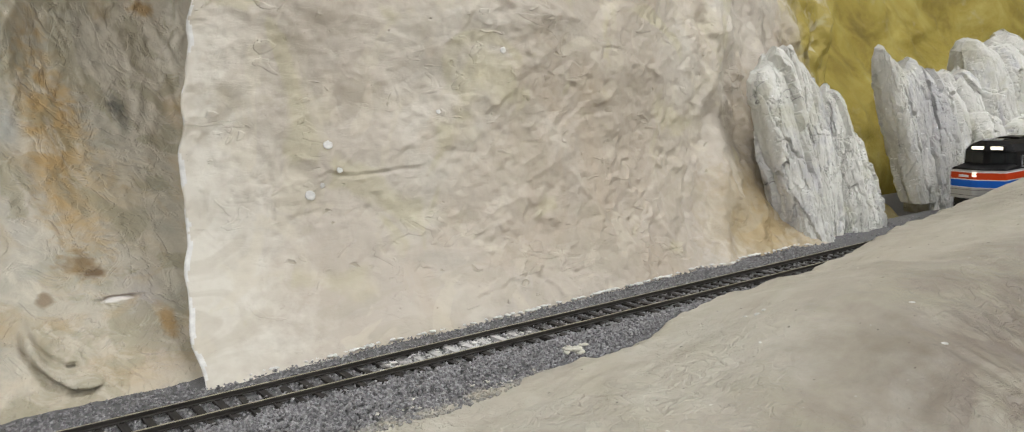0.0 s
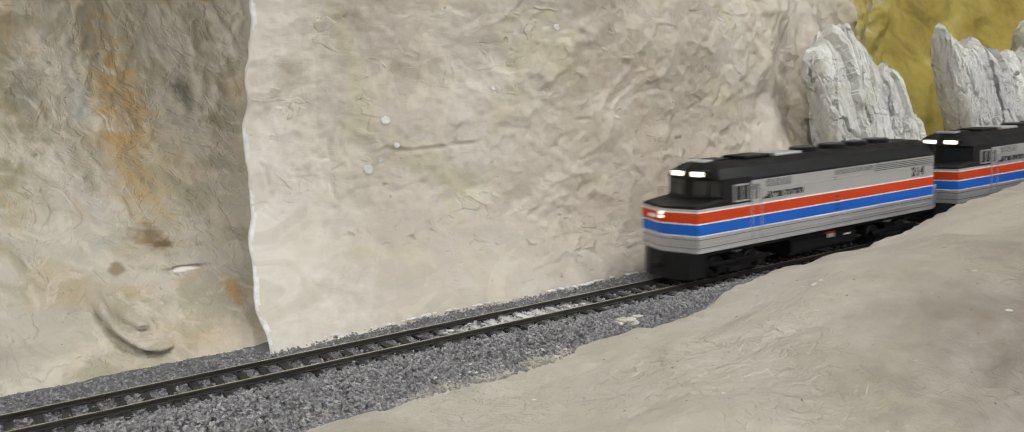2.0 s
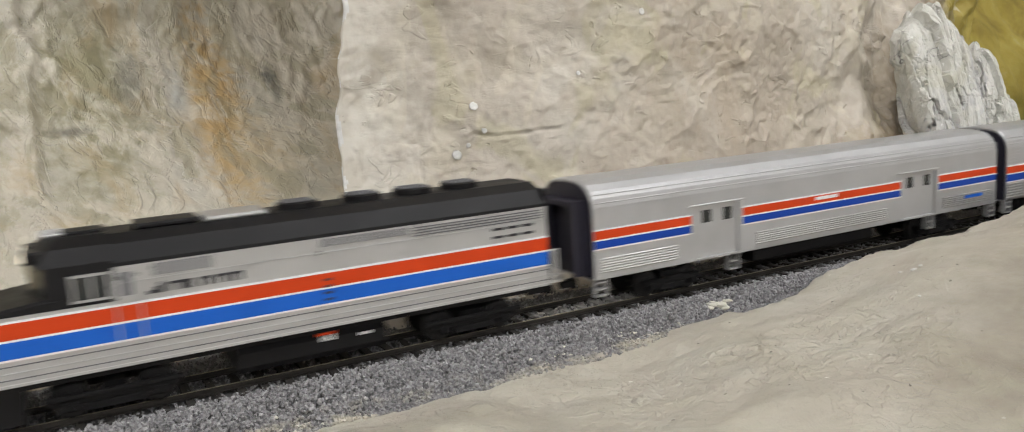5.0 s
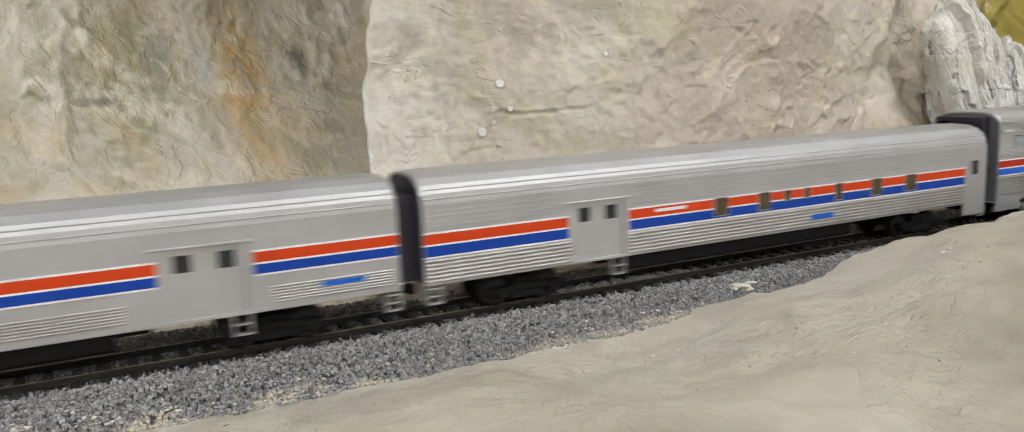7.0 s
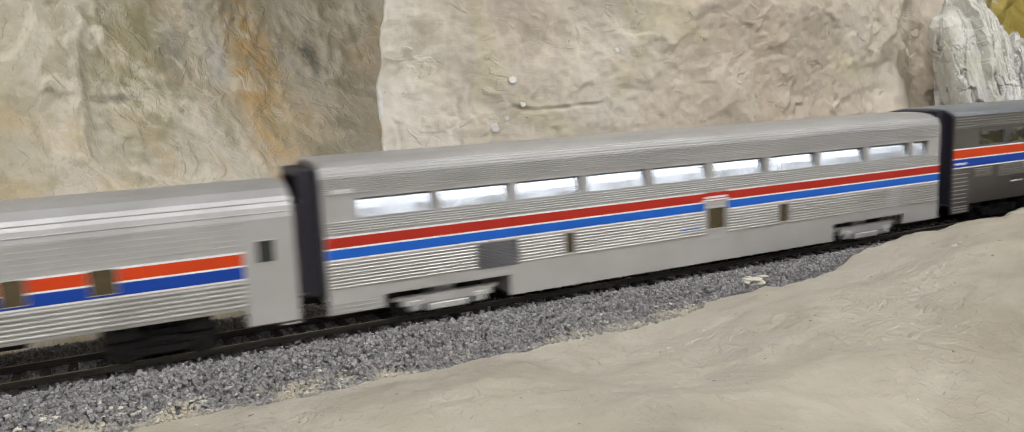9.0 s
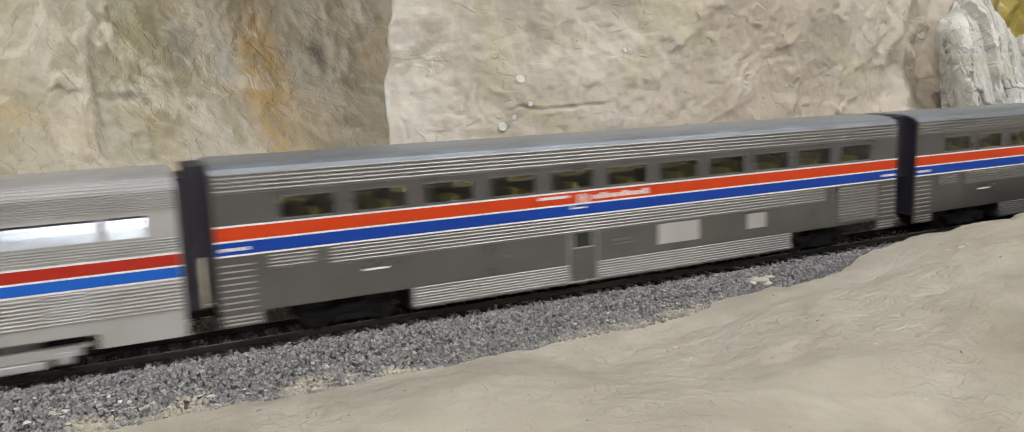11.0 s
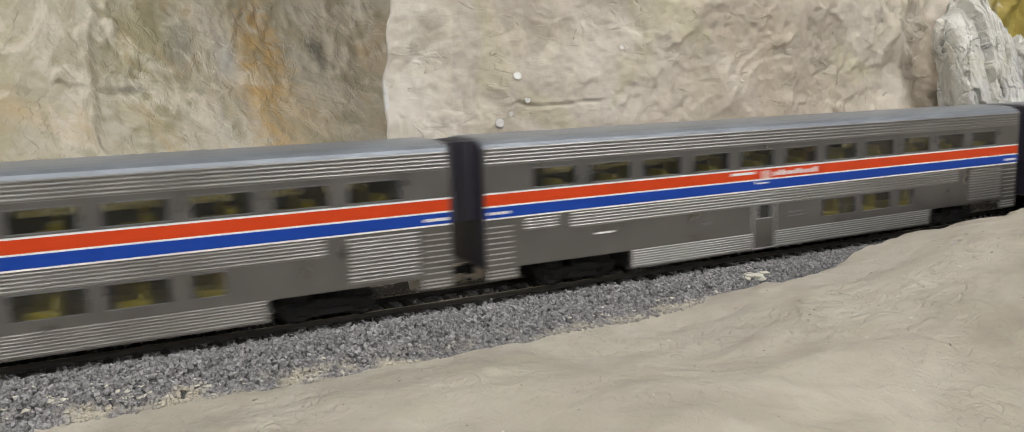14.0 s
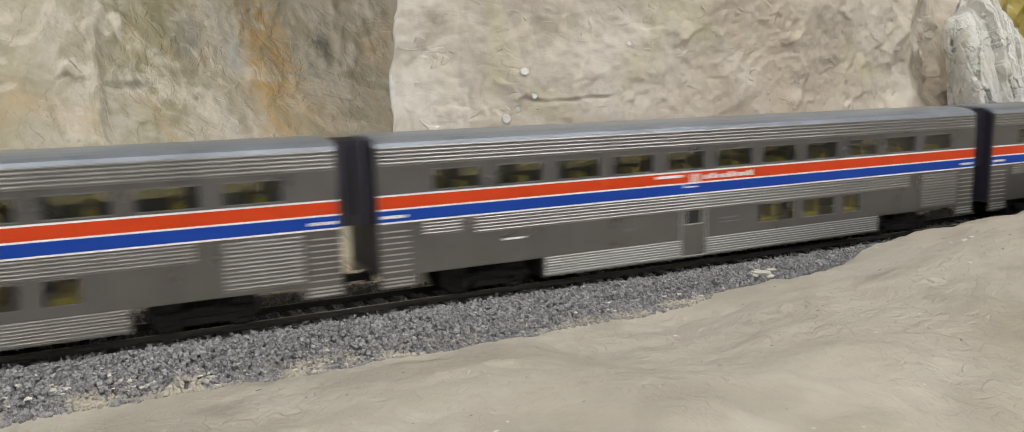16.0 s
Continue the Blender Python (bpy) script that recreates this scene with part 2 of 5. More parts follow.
def plaster_bank():
    n = Nodes("painted_plaster_bank")
    c = n.ramp(n.noise(12, 5, 0.6, 0.5), ((0.3, (0.382, 0.351, 0.286)), (0.5, (0.462, 0.426, 0.350)), (0.7, (0.510, 0.483, 0.407))))
    c = n.mix(n.ramp(n.noise(30, 5, 0.65, 0.8, n.mapped((1, 1, 1), (4, 2, 1))), ((0.56, 0.0), (0.74, 0.6))), c, (0.553, 0.526, 0.441))
    c = n.mix(n.ramp(n.noise(19, 5, 0.65, 0.6, n.mapped((1, 1, 1), (8, 5, 1))), ((0.58, 0.0), (0.76, 0.55))), c, (0.379, 0.337, 0.260))
    specks = n.ramp(n.noise(420, 1, 0.4), ((0.2, 1.0), (0.225, 0.0)))
    c = n.mix(specks, c, (0.087, 0.080, 0.062))
    c = n.mix(n.ramp(n.noise(330, 1, 0.4, 0, n.mapped((1, 1, 1), (3, 3, 3))), ((0.79, 0.0), (0.81, 1.0))), c, (0.756, 0.733, 0.659))
    dab = n.ramp(n.noise(24, 3, 0.5, 1.4, n.mapped((1, 1, 1), (8, 4, 2))), ((0.56, 0.0), (0.60, 0.45), (0.7, 0.6)))
    c = n.mix(dab, c, (0.525, 0.497, 0.420))
    dab = n.ramp(n.noise(17, 3, 0.5, 1.4, n.mapped((1, 1, 1), (1, 7, 2))), ((0.58, 0.0), (0.63, 0.45), (0.7, 0.6)))
    c = n.mix(dab, c, (0.374, 0.343, 0.272))
    # brown tint of the near right bank, deepened to draw the shadow over it
    c = n.mix(n.math("MULTIPLY", n.spot((0.290, -0.190, 0.0), (0.170, 0.105, 0.3), 0.65, 0.35), 0.92), c, (0.150, 0.117, 0.088))
    olive = n.ramp(n.noise(26, 5, 0.6, 1.2, n.mapped((1, 1, 1), (3, 8, 1))), ((0.50, 0.0), (0.66, 0.4)))
    c = n.mix(olive, c, (0.415, 0.390, 0.295))
    patch = n.ramp(n.noise(9, 3, 0.5, 0.4, n.mapped((1, 1, 1), (2, 6, 2))), ((0.45, 0.05), (0.65, 1.0)))
    h = n.math("ADD", n.math("MULTIPLY", n.noise(70, 5, 0.6, 0.5), 0.7), n.math("MULTIPLY", n.noise(600, 3), 0.10))
    h = n.math("ADD", h, n.math("MULTIPLY", n.lips(22, 5, 1.0), n.math("MULTIPLY", patch, 0.35)))
    h = n.math("ADD", h, n.math("MULTIPLY", n.lips(90, 4, 1.0), n.math("MULTIPLY", patch, 0.28)))
    h = n.math("ADD", h, n.math("MULTIPLY", n.ramp(n.noise(210, 4, 0.6, 0.8), ((0.52, 0.0), (0.56, 1.0))), n.math("MULTIPLY", patch, 0.22)))
    n.bump(h, 0.8, 0.0018)
    return n.done(c, n.ramp(n.noise(40), ((0.3, 0.42), (0.7, 0.62))), 0, 0.5)


def plaster_rock():
    n = Nodes("cast_plaster_rock")
    c = n.ramp(n.noise(34, 6, 0.65, 0.8, n.mapped((1, 1, 0.5))), ((0.28, (0.47, 0.462, 0.42)), (0.48, (0.63, 0.62, 0.565)), (0.70, (0.76, 0.75, 0.70))))
    c = n.mix(n.ramp(n.noise(26, 5, 0.65, 1.0, n.mapped((1, 1, 0.5), (5, 1, 1))), ((0.57, 0.0), (0.66, 0.5))), c, (0.40, 0.395, 0.43))
    c = n.mix(n.ramp(n.noise(38, 5, 0.6, 0.8, n.mapped((1, 1, 0.7), (2, 7, 3))), ((0.56, 0.0), (0.66, 0.5))), c, (0.50, 0.485, 0.37))
    # grey-violet wash on the second rock
    c = n.mix(n.math("MULTIPLY", n.spot((0.630, 0.05, 0.075), (0.045, 0.2, 0.055), 0.8), 0.5), c, (0.30, 0.295, 0.335))
    crack = n.cracks(48, 0.025, n.mapped((0.8, 1, 1.3)))
    c = n.mix(n.math("MULTIPLY", crack, 0.8), c, (0.13, 0.125, 0.12))
    c = n.mix(n.ramp(n.noise(420, 2, 0.4), ((0.70, 0.0), (0.74, 1.0))), c, (0.84, 0.84, 0.81))
    chips = n.lips(70, 4, 0.9, n.mapped((1, 1, 0.8)))
    h = n.math("ADD", n.math("MULTIPLY", n.lips(35, 4, 0.8, n.mapped((1, 1, 0.6))), 0.6), n.math("MULTIPLY", chips, 0.4))
    h = n.math("SUBTRACT", n.math("ADD", h, n.math("MULTIPLY", n.noise(260, 5, 0.65), 0.25)), n.math("MULTIPLY", crack, 0.8))
    n.bump(h, 0.8, 0.0015)
    return n.done(c, 0.75, 0, 0.35)


def olive_hill():
    n = Nodes("olive_painted_hillside")
    c = n.ramp(n.noise(16, 6, 0.65, 0.6), ((0.3, (0.19, 0.14, 0.03)), (0.5, (0.32, 0.25, 0.05)), (0.7, (0.42, 0.35, 0.10))))
    c = n.mix(n.ramp(n.noise(50, 5, 0.6), ((0.6, 0.0), (0.75, 0.5))), c, (0.40, 0.35, 0.22))
    n.bump(n.noise(120, 6, 0.65), 0.5, 0.003)
    return n.done(c, 0.8, 0, 0.3)


def grain(name, lo, hi, rough=0.8):
    n = Nodes(name)
    g = n.t.nodes.new("ShaderNodeNewGeometry").outputs["Random Per Island"]
    c = n.ramp(g, ((0.0, lo), (0.7, tuple((a + b) / 2 for a, b in zip(lo, hi))), (1.0, hi)))
    c = n.mix(0.5, c, n.ramp(n.noise(1500, 3), ((0.3, lo), (0.7, hi))))
    dusty = n.math("MULTIPLY", n.ramp(n.noise(70, 4, 0.6), ((0.42, 0.0), (0.58, 0.9))), n.spot((0.0, -0.034, -0.008), (0.30, 0.006, 0.02), 0.6))
    c = n.mix(dusty, c, (0.50, 0.46, 0.37))
    c = n.mix(n.math("MULTIPLY", n.spot((0.168, 0.0, -0.003), (0.046, 0.0085, 0.02), 0.5), 0.85), c, (0.70, 0.69, 0.67))
    return n.done(c, rough, 0, 0.3)


def simple(name, colour, rough=0.5, metal=0.0, wear=0.12, scale=300, stretch=(1, 1, 1), bump=0.0, spec=0.5):
    """A paint or metal with faint mottling in tone and gloss."""
    n = Nodes(name)
    f = n.noise(scale, 4, 0.6, 0, n.mapped(stretch))
    lo, hi = tuple(c * (1 - wear) for c in colour), tuple(min(1, c * (1 + wear)) for c in colour)
    c = n.ramp(f, ((0.3, lo), (0.7, hi)))
    if bump:
        n.bump(f, bump, 0.0003)
    return n.done(c, n.ramp(f, ((0.3, max(0.02, rough - 0.08)), (0.7, min(1, rough + 0.08)))), metal, spec)


def glass(name, colour, rough=0.02):
    n = Nodes(name)
    n.p.inputs["Transmission Weight"].default_value = 1.0
    n.p.inputs["IOR"].default_value = 1.45
    return n.done(colour, rough)


def glow(name, colour, strength):
    n = Nodes(name)
    n.p.inputs["Emission Color"].default_value = (*colour, 1)
    n.p.inputs["Emission Strength"].default_value = strength
    return n.done((0.9, 0.9, 0.85), 0.2)


def tie_material():
    n = Nodes("dark_plastic_tie", True)
    c = n.ramp(n.noise(900, 4, 0.6, 0, n.mapped((1, 0.15, 1))), ((0.3, (0.018, 0.016, 0.015)), (0.7, (0.05, 0.045, 0.04))))
    c = n.mix(n.math("MULTIPLY", n.spot((0.168, 0.0, -0.003), (0.044, 0.008, 0.02), 0.5), 0.8), c, (0.66, 0.65, 0.63))
    return n.done(c, 0.7, 0, 0.3)


CLIFF, GULLY, BANK, ROCK, OLIVE = plaster_cliff(), plaster_recess(), plaster_bank(), plaster_rock(), olive_hill()
BALLAST = grain("grey_ballast_grain", (0.100, 0.098, 0.101), (0.43, 0.42, 0.42))
BED = simple("ballast_bed", (0.13, 0.127, 0.127), 0.9, 0, 0.3, 900, bump=0.6)
TIE = tie_material()
RAIL = simple("weathered_rail", (0.045, 0.04, 0.035), 0.5, 0.4, 0.3, 400, (0.1, 1, 1))
RAILTOP = simple("worn_rail_head", (0.34, 0.31, 0.22), 0.5, 0.5, 0.2, 300, (0.05, 1, 1))
SPILL = simple("white_plaster_spill", (0.64, 0.63, 0.60), 0.8, 0, 0.15, 300, bump=0.5)
DRIP = simple("cream_plaster_drip", (0.54, 0.52, 0.44), 0.7, 0, 0.2, 200, bump=0.6)
RIBBED = simple("dull_fluting", (0.29, 0.285, 0.277), 0.37, 0.85, 0.08, 60)
STEEL = simple("silver_carbody", (0.165, 0.160, 0.155), 0.33, 0.85, 0.10, 60, (1, 1, 1), 0)
FLUTE = simple("bright_fluting", (0.46, 0.455, 0.445), 0.40, 0.75, 0.08, 60)
SMOOTH = simple("brushed_silver", (0.48, 0.478, 0.478), 0.46, 0.6, 0.07, 60)
LOCOSILVER = simple("silver_paint", (0.53, 0.525, 0.52), 0.34, 0.6, 0.06, 60)
ROOFGREY = simple("roof_grey", (0.30, 0.33, 0.37), 0.38, 0.6, 0.10, 50)
BLACK = simple("satin_black_paint", (0.008, 0.0075, 0.008), 0.5, 0, 0.2, 120, spec=0.25)
UNDER = simple("underframe_black", (0.007, 0.0065, 0.007), 0.65, 0, 0.3, 300, spec=0.25)
INDIGO = simple("diaphragm_black", (0.022, 0.020, 0.032), 0.55, 0, 0.2, 300)
RED = simple("orange_red_stripe", (0.60, 0.052, 0.006), 0.5, 0, 0.05, 80, spec=0.25)
DEEPRED = simple("deep_red_stripe", (0.43, 0.025, 0.012), 0.5, 0, 0.05, 80, spec=0.25)
BLUE = simple("blue_stripe", (0.006, 0.05, 0.33), 0.5, 0, 0.05, 80, spec=0.25)
BRIGHTBLUE = simple("bright_blue_stripe", (0.012, 0.115, 0.53), 0.5, 0, 0.05, 80, spec=0.25)
WHITE = simple("white_stripe", (0.80, 0.80, 0.79), 0.45, 0, 0.03, 80)
LETTER = simple("dark_lettering", (0.022, 0.022, 0.026), 0.5, 0, 0.1, 80)
GRILLE = simple("grey_grille", (0.16, 0.16, 0.17), 0.5, 0.3, 0.2, 200)
SMOKED = glass("smoked_window", (0.42, 0.41, 0.30))
LOUNGE = simple("mirrored_lounge_window", (0.58, 0.63, 0.70), 0.20, 0.9, 0.12, 150)
BRONZE = simple("bronze_window", (0.075, 0.055, 0.025), 0.12, 0.1, 0.3, 200)
DARKWIN = simple("dark_window", (0.02, 0.022, 0.022), 0.1, 0, 0.2, 200)
WHEELMETAL = simple("dark_wheel", (0.02, 0.019, 0.019), 0.5, 0.4, 0.2, 300)
INNER = simple("car_interior", (0.16, 0.15, 0.10), 0.8, 0, 0.2, 100)
SEAT = simple("olive_seat", (0.52, 0.45, 0.10), 0.8, 0, 0.2, 300)
LAMPWARM = glow("headlight_lens", (1.0, 0.88, 0.66), 2.2)
ROOMWALL = simple("room_paint", (0.60, 0.58, 0.54), 0.8, 0, 0.05, 3)
ROOMCEIL = simple("ceiling_paint", (0.78, 0.78, 0.76), 0.85, 0, 0.04, 3)
ROOMFLOOR = simple("room_floor", (0.22, 0.21, 0.20), 0.6, 0, 0.15, 5)
TUBE = glow("tube_diffuser", (1.0, 0.99, 0.975), 7.5)


# ---- mesh helpers ----
class Geo:
    """Gathers vertices and faces for one mesh."""

    def __init__(self):
        self.v, self.f = [], []

    def box(self, x0, x1, y0, y1, z0, z1):
        k = len(self.v)
        self.v += [(x0, y0, z0), (x1, y0, z0), (x1, y1, z0), (x0, y1, z0), (x0, y0, z1), (x1, y0, z1), (x1, y1, z1), (x0, y1, z1)]
        self.f += [tuple(k + j for j in q) for q in ((0, 3, 2, 1), (4, 5, 6, 7), (0, 1, 5, 4), (1, 2, 6, 5), (2, 3, 7, 6), (3, 0, 4, 7))]
        return self

    def soft_box(self, x0, x1, y0, y1, z0, z1, b):
        """A box with bevelled long edges, run along x."""
        ring = [(y0 + b, z0), (y1 - b, z0), (y1, z0 + b), (y1, z1 - b), (y1 - b, z1), (y0 + b, z1), (y0, z1 - b), (y0, z0 + b)]
        return self.loft([[(x0, y, z) for y, z in ring], [(x1, y, z) for y, z in ring]])

    def loft(self, rings, caps=True):
        k, n = len(self.v), len(rings[0])
        for r in rings:
            self.v += list(r)
        for a in range(len(rings) - 1):
            for b in range(n):
                c = (b + 1) % n
                self.f.append((k + a * n + b, k + (a + 1) * n + b, k + (a + 1) * n + c, k + a * n + c))
        if caps:
            self.f.append(tuple(k + j for j in range(n)))
            self.f.append(tuple(k + (len(rings) - 1) * n + j for j in reversed(range(n))))
        return self

    def drum(self, x, y, z, r, h, axis="z", n=16, r2=None):
        r2 = r if r2 is None else r2
        rings = []
        for rr, d in ((r, 0), (r, h * 0.8), (r2 * 0.86, h)):
            ring = []
            for j in range(n):
                a, b = rr * math.cos(2 * math.pi * j / n), rr * math.sin(2 * math.pi * j / n)
                ring.append((x + a, y + b, z + d) if axis == "z" else (x + a, y + d, z + b) if axis == "y" else (x + d, y + a, z + b))
            rings.append(ring)
        return self.loft(rings)

    def wall(self, x0, x1, z0, z1, y0, y1, holes=()):
        """An upright panel with real openings, holes as (x0, x1, z0, z1)."""
        xs = sorted({x0, x1, *(h[0] for h in holes), *(h[1] for h in holes)})
        zs = sorted({z0, z1, *(h[2] for h in holes), *(h[3] for h in holes)})
        solid = {}
        for i in range(len(xs) - 1):
            for j in range(len(zs) - 1):
                cx, cz = (xs[i] + xs[i + 1]) / 2, (zs[j] + zs[j + 1]) / 2
                solid[i, j] = not any(h[0] < cx < h[1] and h[2] < cz < h[3] for h in holes)
        for (i, j), s in solid.items():
            if not s:
                continue
            a, b, c, d = xs[i], xs[i + 1], zs[j], zs[j + 1]
            self.quad((a, y0, c), (b, y0, c), (b, y0, d), (a, y0, d))
            self.quad((a, y1, d), (b, y1, d), (b, y1, c), (a, y1, c))
            if not solid.get((i - 1, j)):
                self.quad((a, y1, c), (a, y0, c), (a, y0, d), (a, y1, d))
            if not solid.get((i + 1, j)):
                self.quad((b, y0, c), (b, y1, c), (b, y1, d), (b, y0, d))
            if not solid.get((i, j - 1)):
                self.quad((a, y1, c), (b, y1, c), (b, y0, c), (a, y0, c))
            if not solid.get((i, j + 1)):
                self.quad((a, y0, d), (b, y0, d), (b, y1, d), (a, y1, d))
        return self

    def quad(self, *ps):
        k = len(self.v)
        self.v += list(ps)
        self.f.append(tuple(range(k, k + len(ps))))

    def ribbon(self, path, z0, z1, thick):
        """A thin band on edge along a path in plan, thick to the path's right."""
        outer = []
        for i, (x, y) in enumerate(path):
            nx = ny = 0.0
            for a, b in ((i - 1, i), (i, i + 1)):
                if a >= 0 and b < len(path):
                    dx, dy = path[b][0] - path[a][0], path[b][1] - path[a][1]
                    l = math.hypot(dx, dy)
                    nx, ny = nx + dy / l, ny - dx / l
            l = math.hypot(nx, ny)
            outer.append((x + nx / l * thick, y + ny / l * thick))
        rings = [[(*p, z0), (*q, z0), (*q, z1), (*p, z1)] for p, q in zip(path, outer)]
        return self.loft(rings)

    def mesh(self, name, material, smooth=False):
        me = bpy.data.meshes.new(name)
        me.from_pydata(self.v, [], self.f)
        me.materials.append(material)
        if smooth:
            me.shade_smooth()
        me.update()
        return me


def part(name, geo, material, parent, label="", smooth=False):
    ob = new(name, geo if isinstance(geo, bpy.types.Mesh) else geo.mesh(name, material, smooth))
    ob.parent = parent
    return tagged(ob, label)


def lattice(seed):
    return np.random.RandomState(seed).rand(64, 64, 8)


LATTICE = lattice(5)


def vn(x, y, seed=0):
    """Smooth value noise in -1..1."""
    xi, yi = np.floor(x).astype(int), np.floor(y).astype(int)
    fx, fy = x - xi, y - yi
    fx, fy = fx ** 3 * (fx * (6 * fx - 15) + 10), fy ** 3 * (fy * (6 * fy - 15) + 10)
    g = LATTICE[:, :, seed % 8]
    s = (seed // 8) * 17
    a, b = g[(xi + s) % 64, yi % 64], g[(xi + 1 + s) % 64, yi % 64]
    c, d = g[(xi + s) % 64, (yi + 1) % 64], g[(xi + 1 + s) % 64, (yi + 1) % 64]
    return 2 * ((a * (1 - fx) + b * fx) * (1 - fy) + (c * (1 - fx) + d * fx) * fy) - 1


def fbm(x, y, seed=0, octaves=4, gain=0.5):
    out, amp = 0 * x, 1.0
    for k in range(octaves):
        out = out + amp * vn(x * 2 ** k + 7.3 * k, y * 2 ** k + 3.1 * k, seed + k)
        amp *= gain
    return out


def strokes(x, y, seed):
    """Sharp-lipped trowel strokes: ridged, warped noise."""
    wx, wy = x + 0.45 * fbm(x * 0.7, y * 0.7, seed + 3, 3), y + 0.45 * fbm(x * 0.7 + 5, y * 0.7, seed + 4, 3)
    r = 1 - np.abs(vn(wx, wy, seed))
    return r ** 3


def steps(x, y, seed, n=5):
    """Terraced noise, like overlapping smears of plaster with a lip."""
    f = (fbm(x, y, seed, 3) + 1.5) * n / 2
    k = np.floor(f)
    t = f - k
    return (k + np.clip(t * 1.0, 0, 1) ** 6) / n


def smooth(a, b, x):
    t = np.clip((x - a) / (b - a), 0, 1)
    return t * t * (3 - 2 * t)


def sheet(name, px, py, pz, material, kind="structure", label="", category="", second=None, where=None):
    """A smooth grid surface from three equal arrays."""
    r, c = px.shape
    v = np.stack([px, py, pz], -1).reshape(-1, 3)
    i = np.arange(r * c).reshape(r, c)
    f = np.stack([i[:-1, :-1], i[:-1, 1:], i[1:, 1:], i[1:, :-1]], -1).reshape(-1, 4)
    me = bpy.data.meshes.new(name)
    me.from_pydata(v.tolist(), [], f.tolist())
    me.materials.append(material)
    if second:
        me.materials.append(second)
        me.polygons.foreach_set("material_index", where[:-1, :-1].astype(np.int32).ravel())
    me.shade_smooth()
    return tagged(new(name, me), label, category, "", kind)


def smears(x, z, seed, n, span, angle, spread, long, wide, high, lip=0.0006):
    """Trowelled dabs of plaster: each rises slowly and ends in a sharp, curved lip. span: x0, x1, z0, z1."""
    rnd = np.random.RandomState(seed)
    out = np.zeros(np.shape(x))
    for _ in range(n):
        cx, cz = rnd.uniform(span[0], span[1]), rnd.uniform(span[2], span[3])
        a = angle + spread * rnd.randn()
        l, w, h = rnd.uniform(*long), rnd.uniform(*wide), rnd.uniform(*high)
        bend, ph, flip = rnd.uniform(-0.5, 0.5), rnd.uniform(0, 6), rnd.choice((-1, 1))
        m = (np.abs(x - cx) < 1.6 * l + w) & (np.abs(z - cz) < 1.6 * l + w)
        dx, dz = x[m] - cx, z[m] - cz
        p = dx * math.cos(a) + dz * math.sin(a)
        q = flip * (dz * math.cos(a) - dx * math.sin(a)) - bend * p * p / l + 0.0007 * np.sin(p * 700 + ph) + 0.0012 * np.sin(p * 260 + 2 * ph)
        out[m] += h * np.exp(-(p / l) ** 4) * np.where(q < 0, np.clip(1 + q / w, 0, 1) ** 1.6, np.exp(-(q / lip) ** 2))
    return out


# ---- the cliff, the gully beside it, the bank and the roadbed ----
def groove(x, z, x0, z0, x1, z1, w, wob=0.0012, seed=1):
    """Depth 0..1 of a thin wandering crack from one point to another on the face."""
    l = math.hypot(x1 - x0, z1 - z0)
    ux, uz = (x1 - x0) / l, (z1 - z0) / l
    s = (x - x0) * ux + (z - z0) * uz
    d = (x - x0) * uz - (z - z0) * ux + wob * vn(s * 180, 0 * s + seed, seed)
    inside = smooth(-0.002, 0.004, s) * smooth(-0.002, 0.004, l - s)
    return np.exp(-(d / w) ** 2) * inside, np.tanh(d / w) * np.exp(-np.abs(d) / (8 * w)) * inside


def edge_x(z):
    """The cliff's outer edge beside the gully."""
    return np.interp(z, [-0.02, 0.01, 0.037, 0.06, 0.08, 0.115, 0.142, 0.34], [0.0700, 0.0755, 0.0830, 0.0870, 0.0885, 0.0945, 0.1005, 0.115]) + 0.0012 * vn(z * 90, z * 0, 3)


